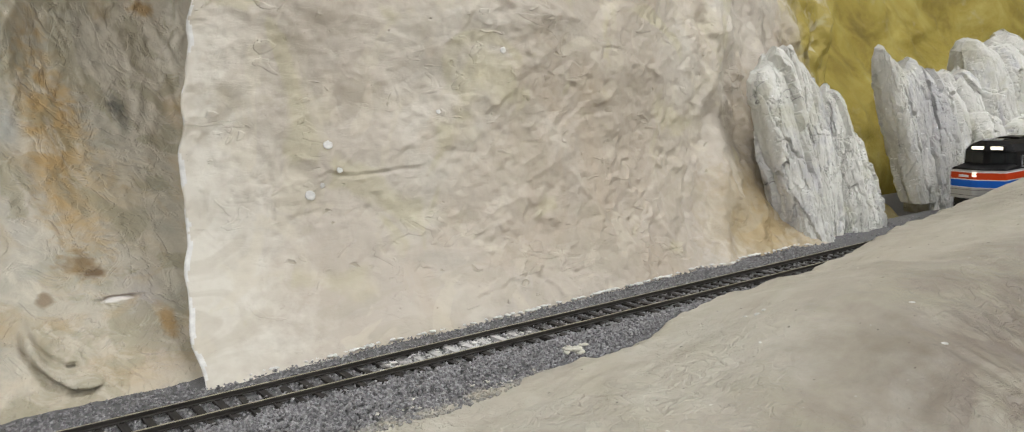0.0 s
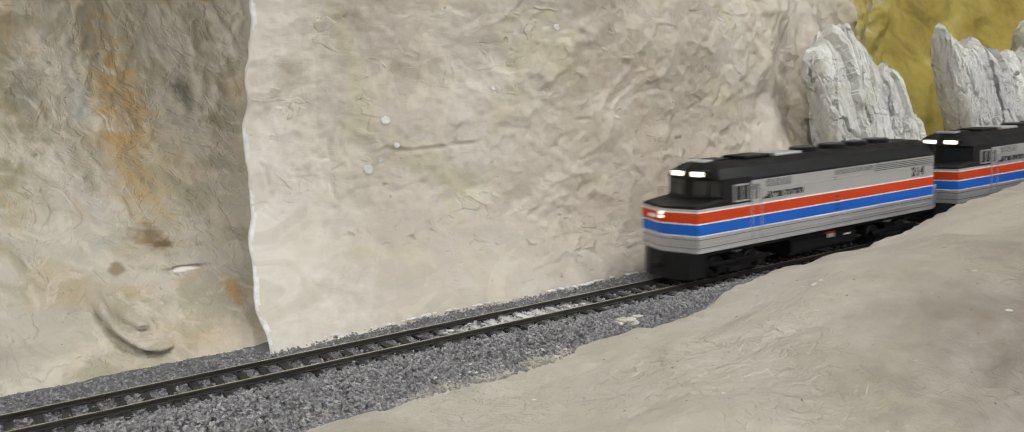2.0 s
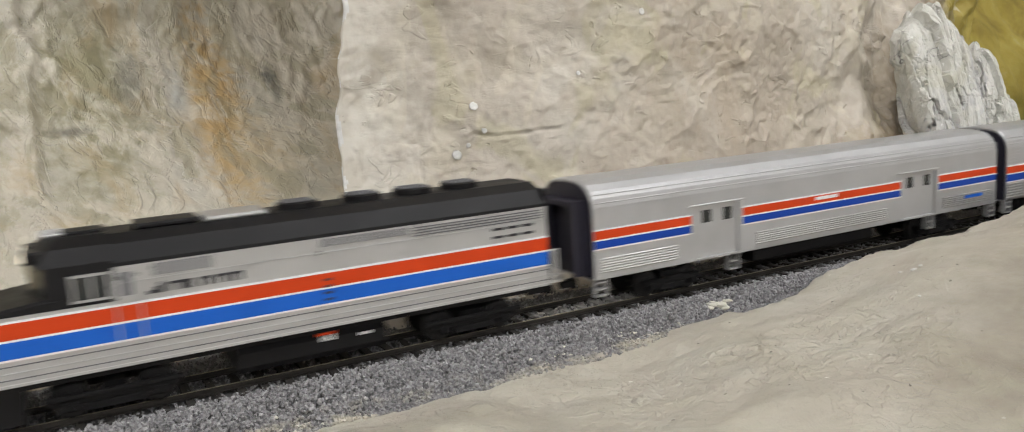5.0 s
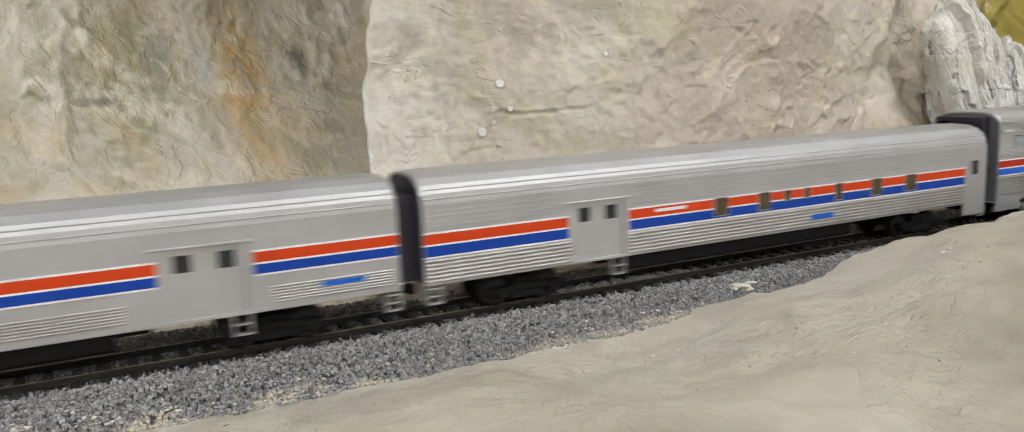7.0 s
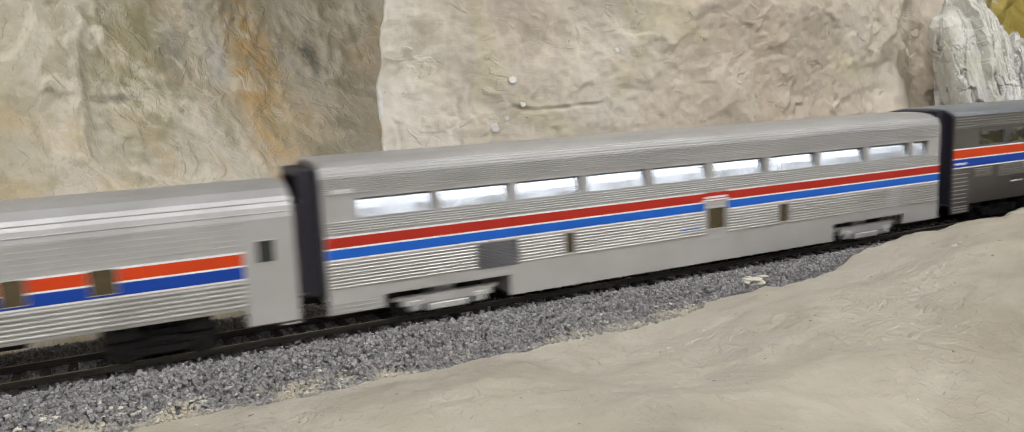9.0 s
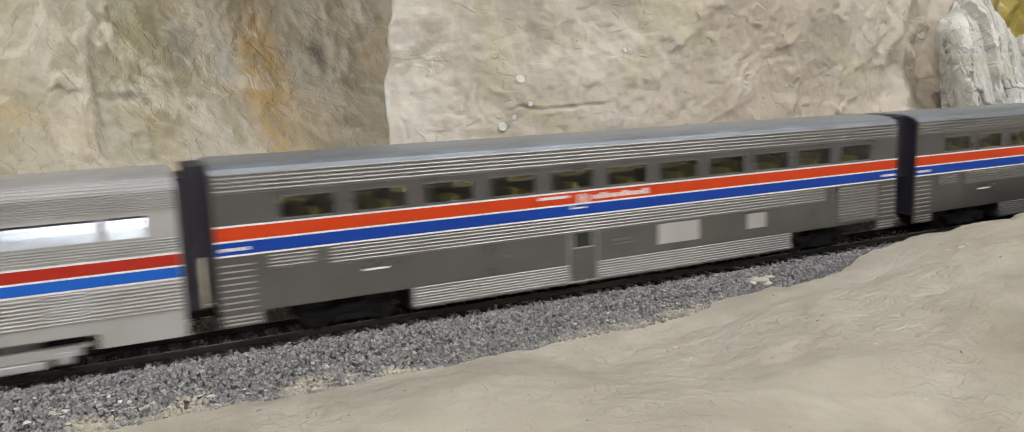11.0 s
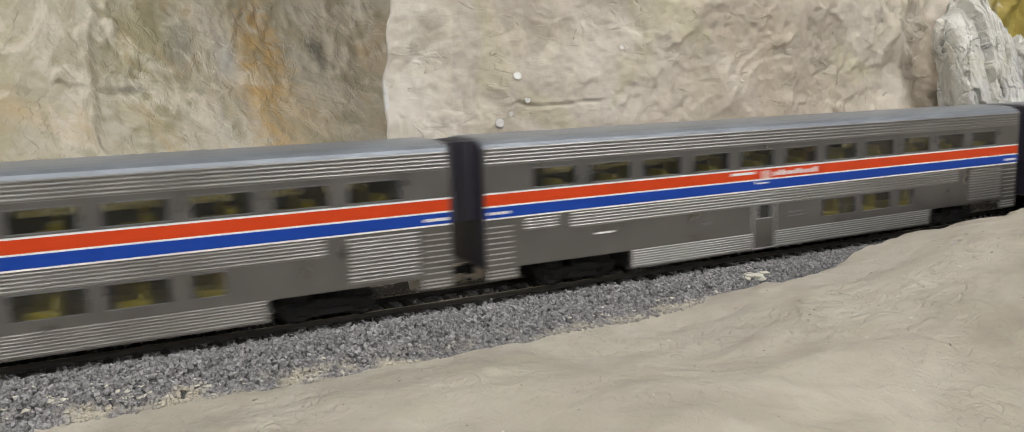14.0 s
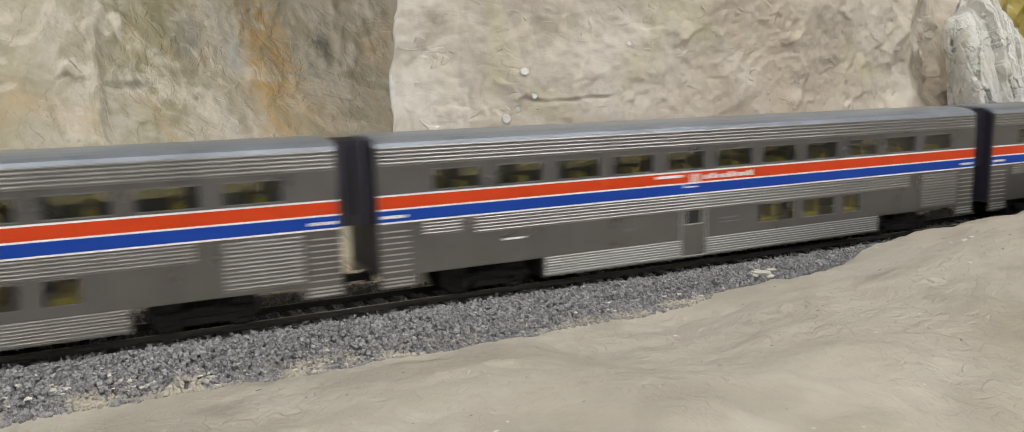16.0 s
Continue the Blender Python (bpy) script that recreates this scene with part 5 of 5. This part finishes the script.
    for u in (0.0410, 0.2430):
        truck(car, u, SMOOTH, 0.0165, True, 0.0022, 0.0012)
    part("underframe", Geo().box(0.068, 0.218, -0.012, 0.012, 0.0030, 0.0040), UNDER, car)
    coupler(car, -0.0064, 0.002)
    coupler(car, L - 0.002, L + 0.0056)
    return car


def single_level(name, label, L, levels, doors, spans, panels, windows, smooth_roof):
    """A single-level streamlined car with an arched silver roof."""
    car = tagged(new(name), label, "rail car")
    g = Geo()
    for side in (-1, 1):
        a, b = sorted((side * HALF, side * (HALF - 0.0010)))
        g.wall(0, L, 0.0131, 0.0402, a, b, [(d[0] + 0.0005, d[1] - 0.0005, 0.0140, 0.0345) for d in doors] + [w[:4] for w in windows])
    g.box(0, L, -0.0168, 0.0168, 0.0126, 0.0132)
    part("body", g, SMOOTH, car, "silver body shell")
    part("interior", Geo().box(0.001, L - 0.001, -0.0164, -0.0158, 0.0135, 0.0398).box(0.001, L - 0.001, 0.0158, 0.0164, 0.0135, 0.0398), INNER, car)
    roof(car, L, 0.0503, 0.0402, SMOOTH, "arched brushed silver roof with fine lines", 1)
    fluting(car, panels, FLUTE)
    stripes(car, spans, levels)
    for u0, u1 in doors:
        for side in (-1, 1):
            a, b = sorted((side * (HALF - 0.0012), side * (HALF - 0.0004)))
            m = (u0 + u1) / 2
            holes = [(u0 + 0.0026, u0 + 0.0076, 0.0278, 0.0330), (u1 - 0.0078, u1 - 0.0028, 0.0278, 0.0330)]
            d = part("door", Geo().wall(u0 + 0.0004, u1 - 0.0004, 0.0139, 0.0346, a, b, holes), SMOOTH, car, "plain silver baggage door with two small windows")
            for h in holes:
                part("pane", Geo().box(h[0], h[1], (a + b) / 2 - 0.0001, (a + b) / 2 + 0.0001, h[2], h[3]), DARKWIN, d)
            a, b = sorted((side * (HALF - 0.0001), side * (HALF + 0.0008)))
            part("door_track", Geo().soft_box(u0 - 0.004, u1 + 0.002, a, b, 0.0350, 0.0357, 0.0002), SMOOTH, car)
            part("door_post", Geo().box(u1 - 0.0004, u1 + 0.0018, a, b, 0.0139, 0.0345), SMOOTH, car)
            part("door_sill", Geo().box(u0 - 0.001, u1 + 0.002, a, b, 0.0131, 0.0139), SMOOTH, car)
            s = Geo()
            y0, y1 = sorted((side * (HALF - 0.003), side * (HALF - 0.0002)))
            for x in (u1 - 0.005, u1 + 0.0002):
                s.box(x, x + 0.0005, y0, y1, 0.0064, 0.0131)
            for z in (0.0064, 0.0096):
                s.box(u1 - 0.005, u1 + 0.0007, y0, y1, z, z + 0.0004)
            part("step", s, SMOOTH, car, "silver hanging step below the door")
    for u0, u1, z0, z1, m in windows:
        pane(car, u0, u1, z0, z1, SMOOTH, m, -0.0005, 0.0002)
    for u, out in ((0.0, -1), (L, 1)):
        end_wall(car, u, 0.0131, 0.0398, 0.0498, out)
        for side in (-1, 1):
            a, b = sorted((side * (HALF - 0.003), side * (HALF - 0.0003)))
            s = Geo()
            x = u - out * 0.0055
            for k in range(3):
                s.box(min(x, x + out * 0.005), max(x, x + out * 0.005), a, b, 0.0062 + 0.0026 * k, 0.0067 + 0.0026 * k)
            s.box(x, x + 0.0005, a, b, 0.0062, 0.0131)
            s.box(x + out * 0.005, x + out * 0.005 + 0.0005, a, b, 0.0062, 0.0131)
            part("step", s, SMOOTH, car, "silver corner step")
    for u in (0.0400, L - 0.0400):
        truck(car, u)
    t = Geo().soft_box(0.085, L - 0.085, -0.0125, 0.0125, 0.0060, 0.0128, 0.001)
    t.soft_box(0.075, L - 0.075, -0.006, 0.006, 0.0085, 0.0130, 0.0005)
    part("underframe", t, UNDER, car)
    coupler(car, -0.0050, 0.002)
    coupler(car, L - 0.002, L + 0.0050)
    return car


def baggage_car():
    L = 0.2444
    doors = [(0.0499, 0.0712), (0.1735, 0.1962)]
    car = single_level("baggage_car", "silver baggage car with two sliding doors and red and blue stripes", L, (0.0321, 0.0280, 0.0242), doors, [(0.0003, 0.0465), (0.0735, 0.1715), (0.1985, L - 0.0003)], [(0.0030, 0.0390, 0.0150, 0.0210, 6), (0.0814, 0.1621, 0.0150, 0.0205, 6), (0.2030, 0.2415, 0.0150, 0.0205, 6)], [], False)
    bars(car, [(0.1159, 0.1294, 0.0296, 0.0310)], WHITE, "lettering", "white lettering as a plain bar")
    bars(car, [(0.2189, 0.2325, 0.0182, 0.0196)], BRIGHTBLUE, "lettering", "blue name plate as a plain bar", 0.0006)
    for u in (0.07, 0.115, 0.20):
        part("roof_vent", Geo().soft_box(u, u + 0.007, -0.010, -0.0055, 0.0478, 0.0492, 0.0004), GRILLE, car, "small dark roof vent")
    return car


def dormitory_coach():
    L = 0.2895
    doors = [(0.0575, 0.0794)]
    windows = [(0.1221, 0.1289, 0.0236, 0.0306, BRONZE), (0.1449, 0.1511, 0.0236, 0.0306, BRONZE), (0.1590, 0.1622, 0.0262, 0.0304, BRONZE), (0.1702, 0.1730, 0.0262, 0.0304, BRONZE), (0.1881, 0.1921, 0.0236, 0.0306, BRONZE), (0.2104, 0.2167, 0.0236, 0.0306, BRONZE), (0.2322, 0.2391, 0.0236, 0.0306, BRONZE), (0.2780, 0.2829, 0.0270, 0.0335, DARKWIN)]
    car = single_level("dormitory_coach", "silver single-level coach with bronze windows set in red and blue stripes", L, (0.0308, 0.0265, 0.0221), doors, [(0.0003, 0.0555), (0.0815, 0.2737)], [(0.0008, 0.0560, 0.0134, 0.0216, 6), (0.0815, 0.2737, 0.0134, 0.0216, 6)], windows, True)
    bars(car, [(a, b, 0.0326 + 0.0017 * k, 0.0329 + 0.0017 * k) for a, b in ((0.0008, 0.0530), (0.0830, 0.2737)) for k in range(5)], SMOOTH, "side_line", "fine raised lines above the windows", 0.00016)
    bars(car, [(0.0938, 0.1082, 0.0282, 0.0294)], WHITE, "lettering", "white lettering as a plain bar")
    bars(car, [(0.1745, 0.1870, 0.0164, 0.0186)], BRIGHTBLUE, "lettering", "blue name plate as a plain bar", 0.0006)
    for u in (0.102, 0.126, 0.194):
        part("roof_vent", Geo().soft_box(u, u + 0.008, -0.013, -0.006, 0.0462, 0.0484, 0.0005), SMOOTH, car, "flat silver roof box")
    for a in (-HALF, HALF - 0.001):
        part("vestibule_skirt", Geo().wall(0.2737, 0.2893, 0.0075, 0.0131, a, a + 0.001), SMOOTH, car)
    return car


def text_mesh(parent, words, u, z, size, material):
    """Raised lettering on both sides."""
    cu = bpy.data.curves.new("road_number", "FONT")
    cu.body, cu.size, cu.extrude, cu.align_x = words, size, 0.0001, "CENTER"
    cu.offset, cu.space_character = 0.00022, 1.12
    tmp = bpy.data.objects.new("road_number", cu)
    me = bpy.data.meshes.new_from_object(tmp)
    bpy.data.objects.remove(tmp)
    bpy.data.curves.remove(cu)
    me.materials.clear()
    me.materials.append(material)
    for side in (-1, 1):
        ob = part("road_number", me, material, parent, "dark road number")
        ob.matrix_basis = pose(u, side * (HALF + 0.00015), z, 90, 0, 0 if side < 0 else 180)


def locomotive(number, lit):
    """Cab-nosed diesel: silver flanks, black roof and cab, striped round the nose."""
    loco = tagged(new("diesel_locomotive"), "silver and black diesel locomotive with red and blue stripes, headlights lit", "locomotive", "locomotives of the train")
    L, N = 0.1733, -0.0055
    z0, z1 = 0.0148, 0.0437
    flank = Geo()
    # silver hood behind the cab, and the lower body under the cab and nose
    flank.box(0.0325, L, -HALF, HALF, z0, z1)
    plan = [(0.0325, -HALF), (-0.0010, -HALF), (N, -0.0018), (N, 0.0018), (-0.0010, HALF), (0.0325, HALF)]
    flank.loft([[(x, y, z) for x, y in plan] for z in (z0, 0.0340)])
    part("body", flank, LOCOSILVER, loco, "silver painted body")
    # low black nose that climbs gently to the foot of the windshield
    nose = Geo()
    rings = []
    for x, w, zt in ((N + 0.0004, 0.0022, 0.0349), (-0.0006, HALF * 0.985, 0.0354), (0.0135, HALF * 0.985, 0.0370), (0.0325, HALF * 0.985, 0.0374)):
        rings.append([(x, -w, 0.0338), (x, w, 0.0338), (x, w, zt - 0.0008), (x, w - 0.0012, zt), (x, -w + 0.0012, zt), (x, -w, zt - 0.0008)])
    part("nose", nose.loft(rings), BLACK, loco, "low black nose top")
    # upright cab with a pointed windshield under an overhanging brow
    cab = Geo()
    vee = lambda corner, w, middle, z, back=HALF * 0.99: [(0.0325, -back, z), (corner, -w, z), (middle, -0.0022, z), (middle, 0.0022, z), (corner, w, z), (0.0325, back, z)]
    cab.loft([vee(0.0150, 0.0172, 0.0105, 0.0364), vee(0.0152, 0.0166, 0.0118, 0.0455), vee(0.0138, 0.0164, 0.0100, 0.0457), vee(0.0142, 0.0158, 0.0104, 0.0466, 0.0168), vee(0.0165, 0.0132, 0.0128, 0.0500, 0.0142), vee(0.0190, 0.0080, 0.0158, 0.0525, 0.0085)])
    part("cab", cab, BLACK, loco, "black cab with an overhanging brow")
    # black roof of the hood
    hood = Geo()
    ring = [(-HALF + 0.0001, z1 - 0.0005), (-HALF + 0.0003, 0.0448), (-0.0140, 0.0497), (-0.0085, 0.0520), (0.0085, 0.0520), (0.0140, 0.0497), (HALF - 0.0003, 0.0448), (HALF - 0.0001, z1 - 0.0005)]
    hood.loft([[(u, y, z) for y, z in ring] for u in (0.0325, L)])
    r = part("roof", hood, BLACK, loco, "black roof with fans")
    for u in (0.0895, 0.1115, 0.1300, 0.1480):
        f = part("fan", Geo().drum(u, 0, 0.0520, 0.0068, 0.0022, "z", 24), BLACK, r, "round black roof fan")
        grid = Geo()
        for k in range(-3, 4):
            grid.box(u - 0.005, u + 0.005, k * 0.0014 - 0.0002, k * 0.0014 + 0.0002, 0.0542, 0.0545)
        f["label"] = "round black roof fan"
        part("fan_grille", grid, GRILLE, r)
    part("roof_box", Geo().soft_box(0.040, 0.058, -0.0070, 0.0070, 0.0519, 0.0536, 0.0005), BLACK, r)
    part("roof_box", Geo().soft_box(0.0600, 0.0780, -0.0085, 0.0085, 0.0519, 0.0534, 0.0005), LOCOSILVER, r, "grey roof hatch")
    part("roof_box", Geo().soft_box(0.0205, 0.0320, -0.0050, 0.0050, 0.0518, 0.0534, 0.0004), BLACK, r)
    horn = Geo()
    for y in (-0.003, -0.001, 0.001, 0.003):
        horn.drum(0.0150, y * 1.6, 0.0530, 0.0007, 0.006, "x", 8)
    part("horn", horn, LOCOSILVER, r, "silver horn cluster")
    # stripes that wrap round the nose
    path = [(L, HALF), (-0.0010, HALF), (N, 0.0018), (N, -0.0018), (-0.0010, -HALF), (L, -HALF)]
    path = list(reversed(path))
    for name, a, b, m in (("red_stripe", 0.0279, 0.0324, RED), ("blue_stripe", 0.0226, 0.0273, BRIGHTBLUE), ("white_line", 0.0324, 0.0330, WHITE), ("white_line", 0.0273, 0.0279, WHITE), ("white_line", 0.0220, 0.0226, WHITE)):
        part(name, Geo().ribbon([(x, -y) for x, y in path], a, b, 0.00025), m, loco)
    part("sill", Geo().ribbon([(x, -y) for x, y in path], 0.0148, 0.0156, 0.0004), LOCOSILVER, loco)
    for z in (0.0168, 0.0205):
        part("side_rib", Geo().ribbon([(x, -y) for x, y in path], z, z + 0.0003, 0.00022), GRILLE, loco)
    part("side_rail", Geo().ribbon([(x, -y) for x, y in path], 0.0184, 0.0188, 0.0003), SMOOTH, loco)
    # lamps: two on the brow, two stacked on the nose
    for y in (-0.0062, 0.0062):
        h = part("headlight_housing", Geo().soft_box(0.0106, 0.0160, y - 0.0046, y + 0.0046, 0.0462, 0.0496, 0.0006), BLACK, loco)
        part("headlight", Geo().soft_box(0.0102, 0.0107, y - 0.0038, y + 0.0038, 0.0468, 0.0489, 0.0003), LAMPWARM, h, "lit warm white headlight")
    badge = Geo().loft([[(N + 0.0028 * k - 0.0005, 0.0018 + 0.0095 * k, z) for k, z in ((0.25, 0.0292), (1.0, 0.0292), (1.0, 0.0308), (0.25, 0.0308))], [(N + 0.0028 * k + 0.0004, 0.0018 + 0.0095 * k, z) for k, z in ((0.25, 0.0292), (1.0, 0.0292), (1.0, 0.0308), (0.25, 0.0308))]])
    part("lettering", badge, WHITE, loco, "white nose lettering drawn as a plain bar")
    for z in (0.0303, 0.0320):
        part("headlight", Geo().soft_box(N - 0.0006, N - 0.0002, -0.0012, 0.0012, z - 0.0006, z + 0.0006, 0.0002), LAMPWARM if lit else DARKWIN, loco, "lit nose lamp" if lit else "unlit nose lamp")
    # windshield and cab side windows
    for side in (-1, 1):
        for k0, k1 in ((0.06, 0.56), (0.63, 0.95)):
            rings = []
            for out in (-0.0004, 0.0004):
                ring = []
                for k, z in ((k0, 0.0380), (k1, 0.0380), (k1, 0.0448), (k0, 0.0448)):
                    f = (z - 0.0364) / 0.0091
                    ring.append((0.0105 + 0.0013 * f + (0.0045 - 0.0011 * f) * k + out, side * (0.0022 + (0.0150 - 0.0006 * f) * k), z))
                rings.append(ring)
            part("windshield", Geo().loft(rings), DARKWIN, loco, "dark glossy windshield pane")
    for side in (-1, 1):
        a, b = sorted((side * (HALF - 0.0006), side * (HALF + 0.0002)))
        w = part("window", Geo().wall(0.0213, 0.0313, 0.0350, 0.0428, a, b, ((0.0220, 0.0262, 0.0357, 0.0421), (0.0268, 0.0306, 0.0357, 0.0421))), SMOOTH, loco, "silver-framed cab side window")
        part("pane", Geo().box(0.0218, 0.0308, a + 0.0002, b - 0.0002, 0.0355, 0.0423), DARKWIN, w)
        a, b = sorted((side * (HALF - 0.0002), side * (HALF + 0.0003)))
        d = part("door", Geo().wall(0.0326, 0.0378, 0.0334, 0.0432, a, b, ((0.0336, 0.0368, 0.0352, 0.0420),)), LOCOSILVER, loco, "silver cab door with a small window")
        part("pane", Geo().box(0.0336, 0.0368, min(a, b), max(a, b) - 0.0001, 0.0352, 0.0420), GRILLE, d)
        h = Geo()
        for u in (0.0320, 0.0384):
            h.box(u - 0.0002, u + 0.0002, *sorted((side * (HALF + 0.0004), side * (HALF + 0.0007))), 0.0170, 0.0400)
        part("handrail", h, SMOOTH, loco)
        # grilles and louvres
        for u0, u1, za, zb in ((0.0426, 0.0590, 0.0398, 0.0433), (0.0913, 0.1210, 0.0408, 0.0432)):
            gr = Geo().box(u0, u1, a, b, za, zb)
            grille = part("grille", gr, GRILLE, loco, "grey air intake grille")
            fins = Geo()
            n = int((u1 - u0) / 0.0016)
            for k in range(n):
                x = u0 + (k + 0.5) * (u1 - u0) / n
                fins.box(x - 0.0003, x + 0.0003, a - 0.0001, b + 0.0001, za, zb)
            part("fin", fins, LOCOSILVER, grille)
        lou = Geo()
        for k in range(4):
            lou.box(0.1224, L - 0.002, a, b, 0.0398 + 0.0009 * k, 0.0402 + 0.0009 * k)
        part("louvre", lou, GRILLE, loco, "long dark louvre lines")
        seam = Geo().box(0.034, L - 0.001, a, b - 0.0001 if side > 0 else b, 0.0388, 0.0391)
        part("seam", seam, SMOOTH, loco)
    # name on the flank as plain bars
    marks = [(0.0405, 0.0446, 0.0346, 0.0356), (0.0425, 0.0440, 0.0356, 0.0366), (0.0437, 0.0449, 0.0346, 0.0378)]
    for k, w in enumerate((0.0044, 0.0026, 0.0034, 0.0040, 0.0036)):
        u = 0.0460 + 0.0044 * k
        marks += [(u, u + 0.0011, 0.0347, 0.0374), (u + w - 0.0011, u + w, 0.0347, 0.0370), (u, u + w, 0.0366, 0.0374)]
    bars(loco, marks, LETTER, "lettering", "dark lettering drawn as plain bars")
    if number:
        text_mesh(loco, number, 0.1590, 0.0343, 0.0068, LETTER)
    else:
        bars(loco, [(0.1515 + 0.0058 * k, 0.1560 + 0.0058 * k, z, z + 0.0009) for k in range(3) for z in (0.0348, 0.0376)], LETTER, "lettering", "dark number drawn as plain bars")
    bars(loco, [(0.0912, 0.0938, 0.0236 + 0.0021 * k, 0.0244 + 0.0021 * k) for k in range(4)], LETTER, "lettering", "small crest as plain bars")
    # pilot, tanks and rear platform
    pilot = Geo()
    pl = [(0.006, -0.0150), (-0.003, -0.0150), (N - 0.0015, -0.0080), (N - 0.002, 0.0), (N - 0.0015, 0.0080), (-0.003, 0.0150), (0.006, 0.0150)]
    pilot.loft([[(x, y, 0.0030) for x, y in pl], [(x + 0.001, y, 0.0149) for x, y in pl]])
    part("pilot", pilot, BLACK, loco, "black pilot under the nose")
    tank = Geo().soft_box(0.0625, 0.1115, -0.0150, 0.0150, 0.0040, 0.0128, 0.0022)
    t = part("fuel_tank", tank, UNDER, loco, "black fuel tank")
    part("filler", Geo().box(0.0880, 0.0940, -0.0156, -0.0149, 0.0118, 0.0126), RED, t, "red filler bar")
    g = Geo()
    for k in range(3):
        g.box(0.0892 + 0.0018 * k, 0.0902 + 0.0018 * k, -0.0155, -0.0149, 0.0098, 0.0116)
    part("gauge", g, WHITE, t, "small white gauge")
    part("placard", Geo().box(0.1020, 0.1062, -0.0155, -0.0149, 0.0096, 0.0104), WHITE, t, "small white placard")
    part("underframe", Geo().box(-0.002, L, -0.0145, 0.0145, 0.0124, 0.0149), UNDER, loco)
    part("platform", Geo().box(L, L + 0.0055, -0.016, 0.016, 0.0148, 0.0158), LOCOSILVER, loco, "silver rear platform")
    for side in (-1, 1):
        for k in range(4):
            x = L + 0.0008 + 0.0014 * k
            part("rail_post", Geo().box(x - 0.0003, x + 0.0003, side * 0.0160 - 0.0003, side * 0.0160 + 0.0003, 0.0158, 0.0268), LOCOSILVER, loco)
        part("top_rail", Geo().box(L, L + 0.0054, side * 0.016 - 0.0003, side * 0.016 + 0.0003, 0.0268, 0.0273), LOCOSILVER, loco)
    part("end_wall", Geo().box(L, L + 0.0006, -0.0172, 0.0172, 0.0150, 0.0500), BLACK, loco)
    for u in (0.0290, 0.1445):
        truck(loco, u, None, 0.0165, True)
    coupler(loco, N - 0.005, 0.0)
    coupler(loco, L, L + 0.0105)
    return loco


def build_train():
    rear = [(0.1591, 0.1781, 0.0147, 0.0220), (0.1829, 0.2002, 0.0147, 0.0220), (0.2060, 0.2155, 0.0147, 0.0220)]
    first = bilevel_coach([], [])
    first["label"] = "silver two-level coach with blank pale panels instead of lower windows"
    bars(first, [(0.1595, 0.1790, 0.0143, 0.0220), (0.2035, 0.2130, 0.0155, 0.0215)], LOCOSILVER, "blank_panel", "pale blank panel")
    coach = bilevel_coach(rear, [])
    train = [(0.0, locomotive("214", True)), (0.1984, locomotive("", False)), (0.3915, baggage_car()), (0.6444, dormitory_coach()), (0.9430, lounge_coach()), (1.2401, first), (1.5420, coach)]
    for k in range(3):
        twin = copy_thing(coach, pose(0, 0, 0))
        WHEELSETS.extend((o, o.location.x) for o in twin.children_recursive if o.name.startswith("wheelset"))
        train.append((1.8440 + 0.3020 * k, twin))
    return train


# place of the first locomotive's cab corner along the track, second by second
RUN = [(0.0, 0.5775), (0.5, 0.4925), (1.0, 0.4103), (1.5, 0.3310), (2.0, 0.2500), (2.5, 0.1675), (3.0, 0.0850), (3.5, 0.0022), (4.0, -0.0785), (4.5, -0.1600), (5.0, -0.2420), (7.5, -0.6554), (9.0, -0.9094), (11.5, -1.3265), (12.5, -1.5004), (13.0, -1.5872), (14.0, -1.7565), (14.5, -1.8411), (15.0, -1.9263), (16.0, -2.0983)]
TRAIN = build_train()


def along(t):
    """The run between its rows, by a smooth cubic."""
    ts, xs = [r[0] for r in RUN], [r[1] for r in RUN]
    slope = np.gradient(xs, ts)
    i = max(0, min(len(ts) - 2, int(np.searchsorted(ts, t, "right")) - 1))
    h = ts[i + 1] - ts[i]
    s = (t - ts[i]) / h
    return (1 + 2 * s) * (1 - s) ** 2 * xs[i] + s * (1 - s) ** 2 * h * slope[i] + s * s * (3 - 2 * s) * xs[i + 1] + s * s * (s - 1) * h * slope[i + 1]


def motions():
    beats = [k * 0.25 for k in range(65)]
    for offset, car in TRAIN:
        walk(car, [(t, pose(along(t) + offset, 0, 0)) for t in beats])
    ticks = [k / FPS for k in range(16 * FPS + 1)]
    turns = [math.degrees((along(t) - along(0)) / WHEEL) for t in ticks]
    for ob, u in WHEELSETS:
        walk(ob, [(t, pose(u, 0, WHEEL, 0, a, 0)) for t, a in zip(ticks, turns)])


motions()
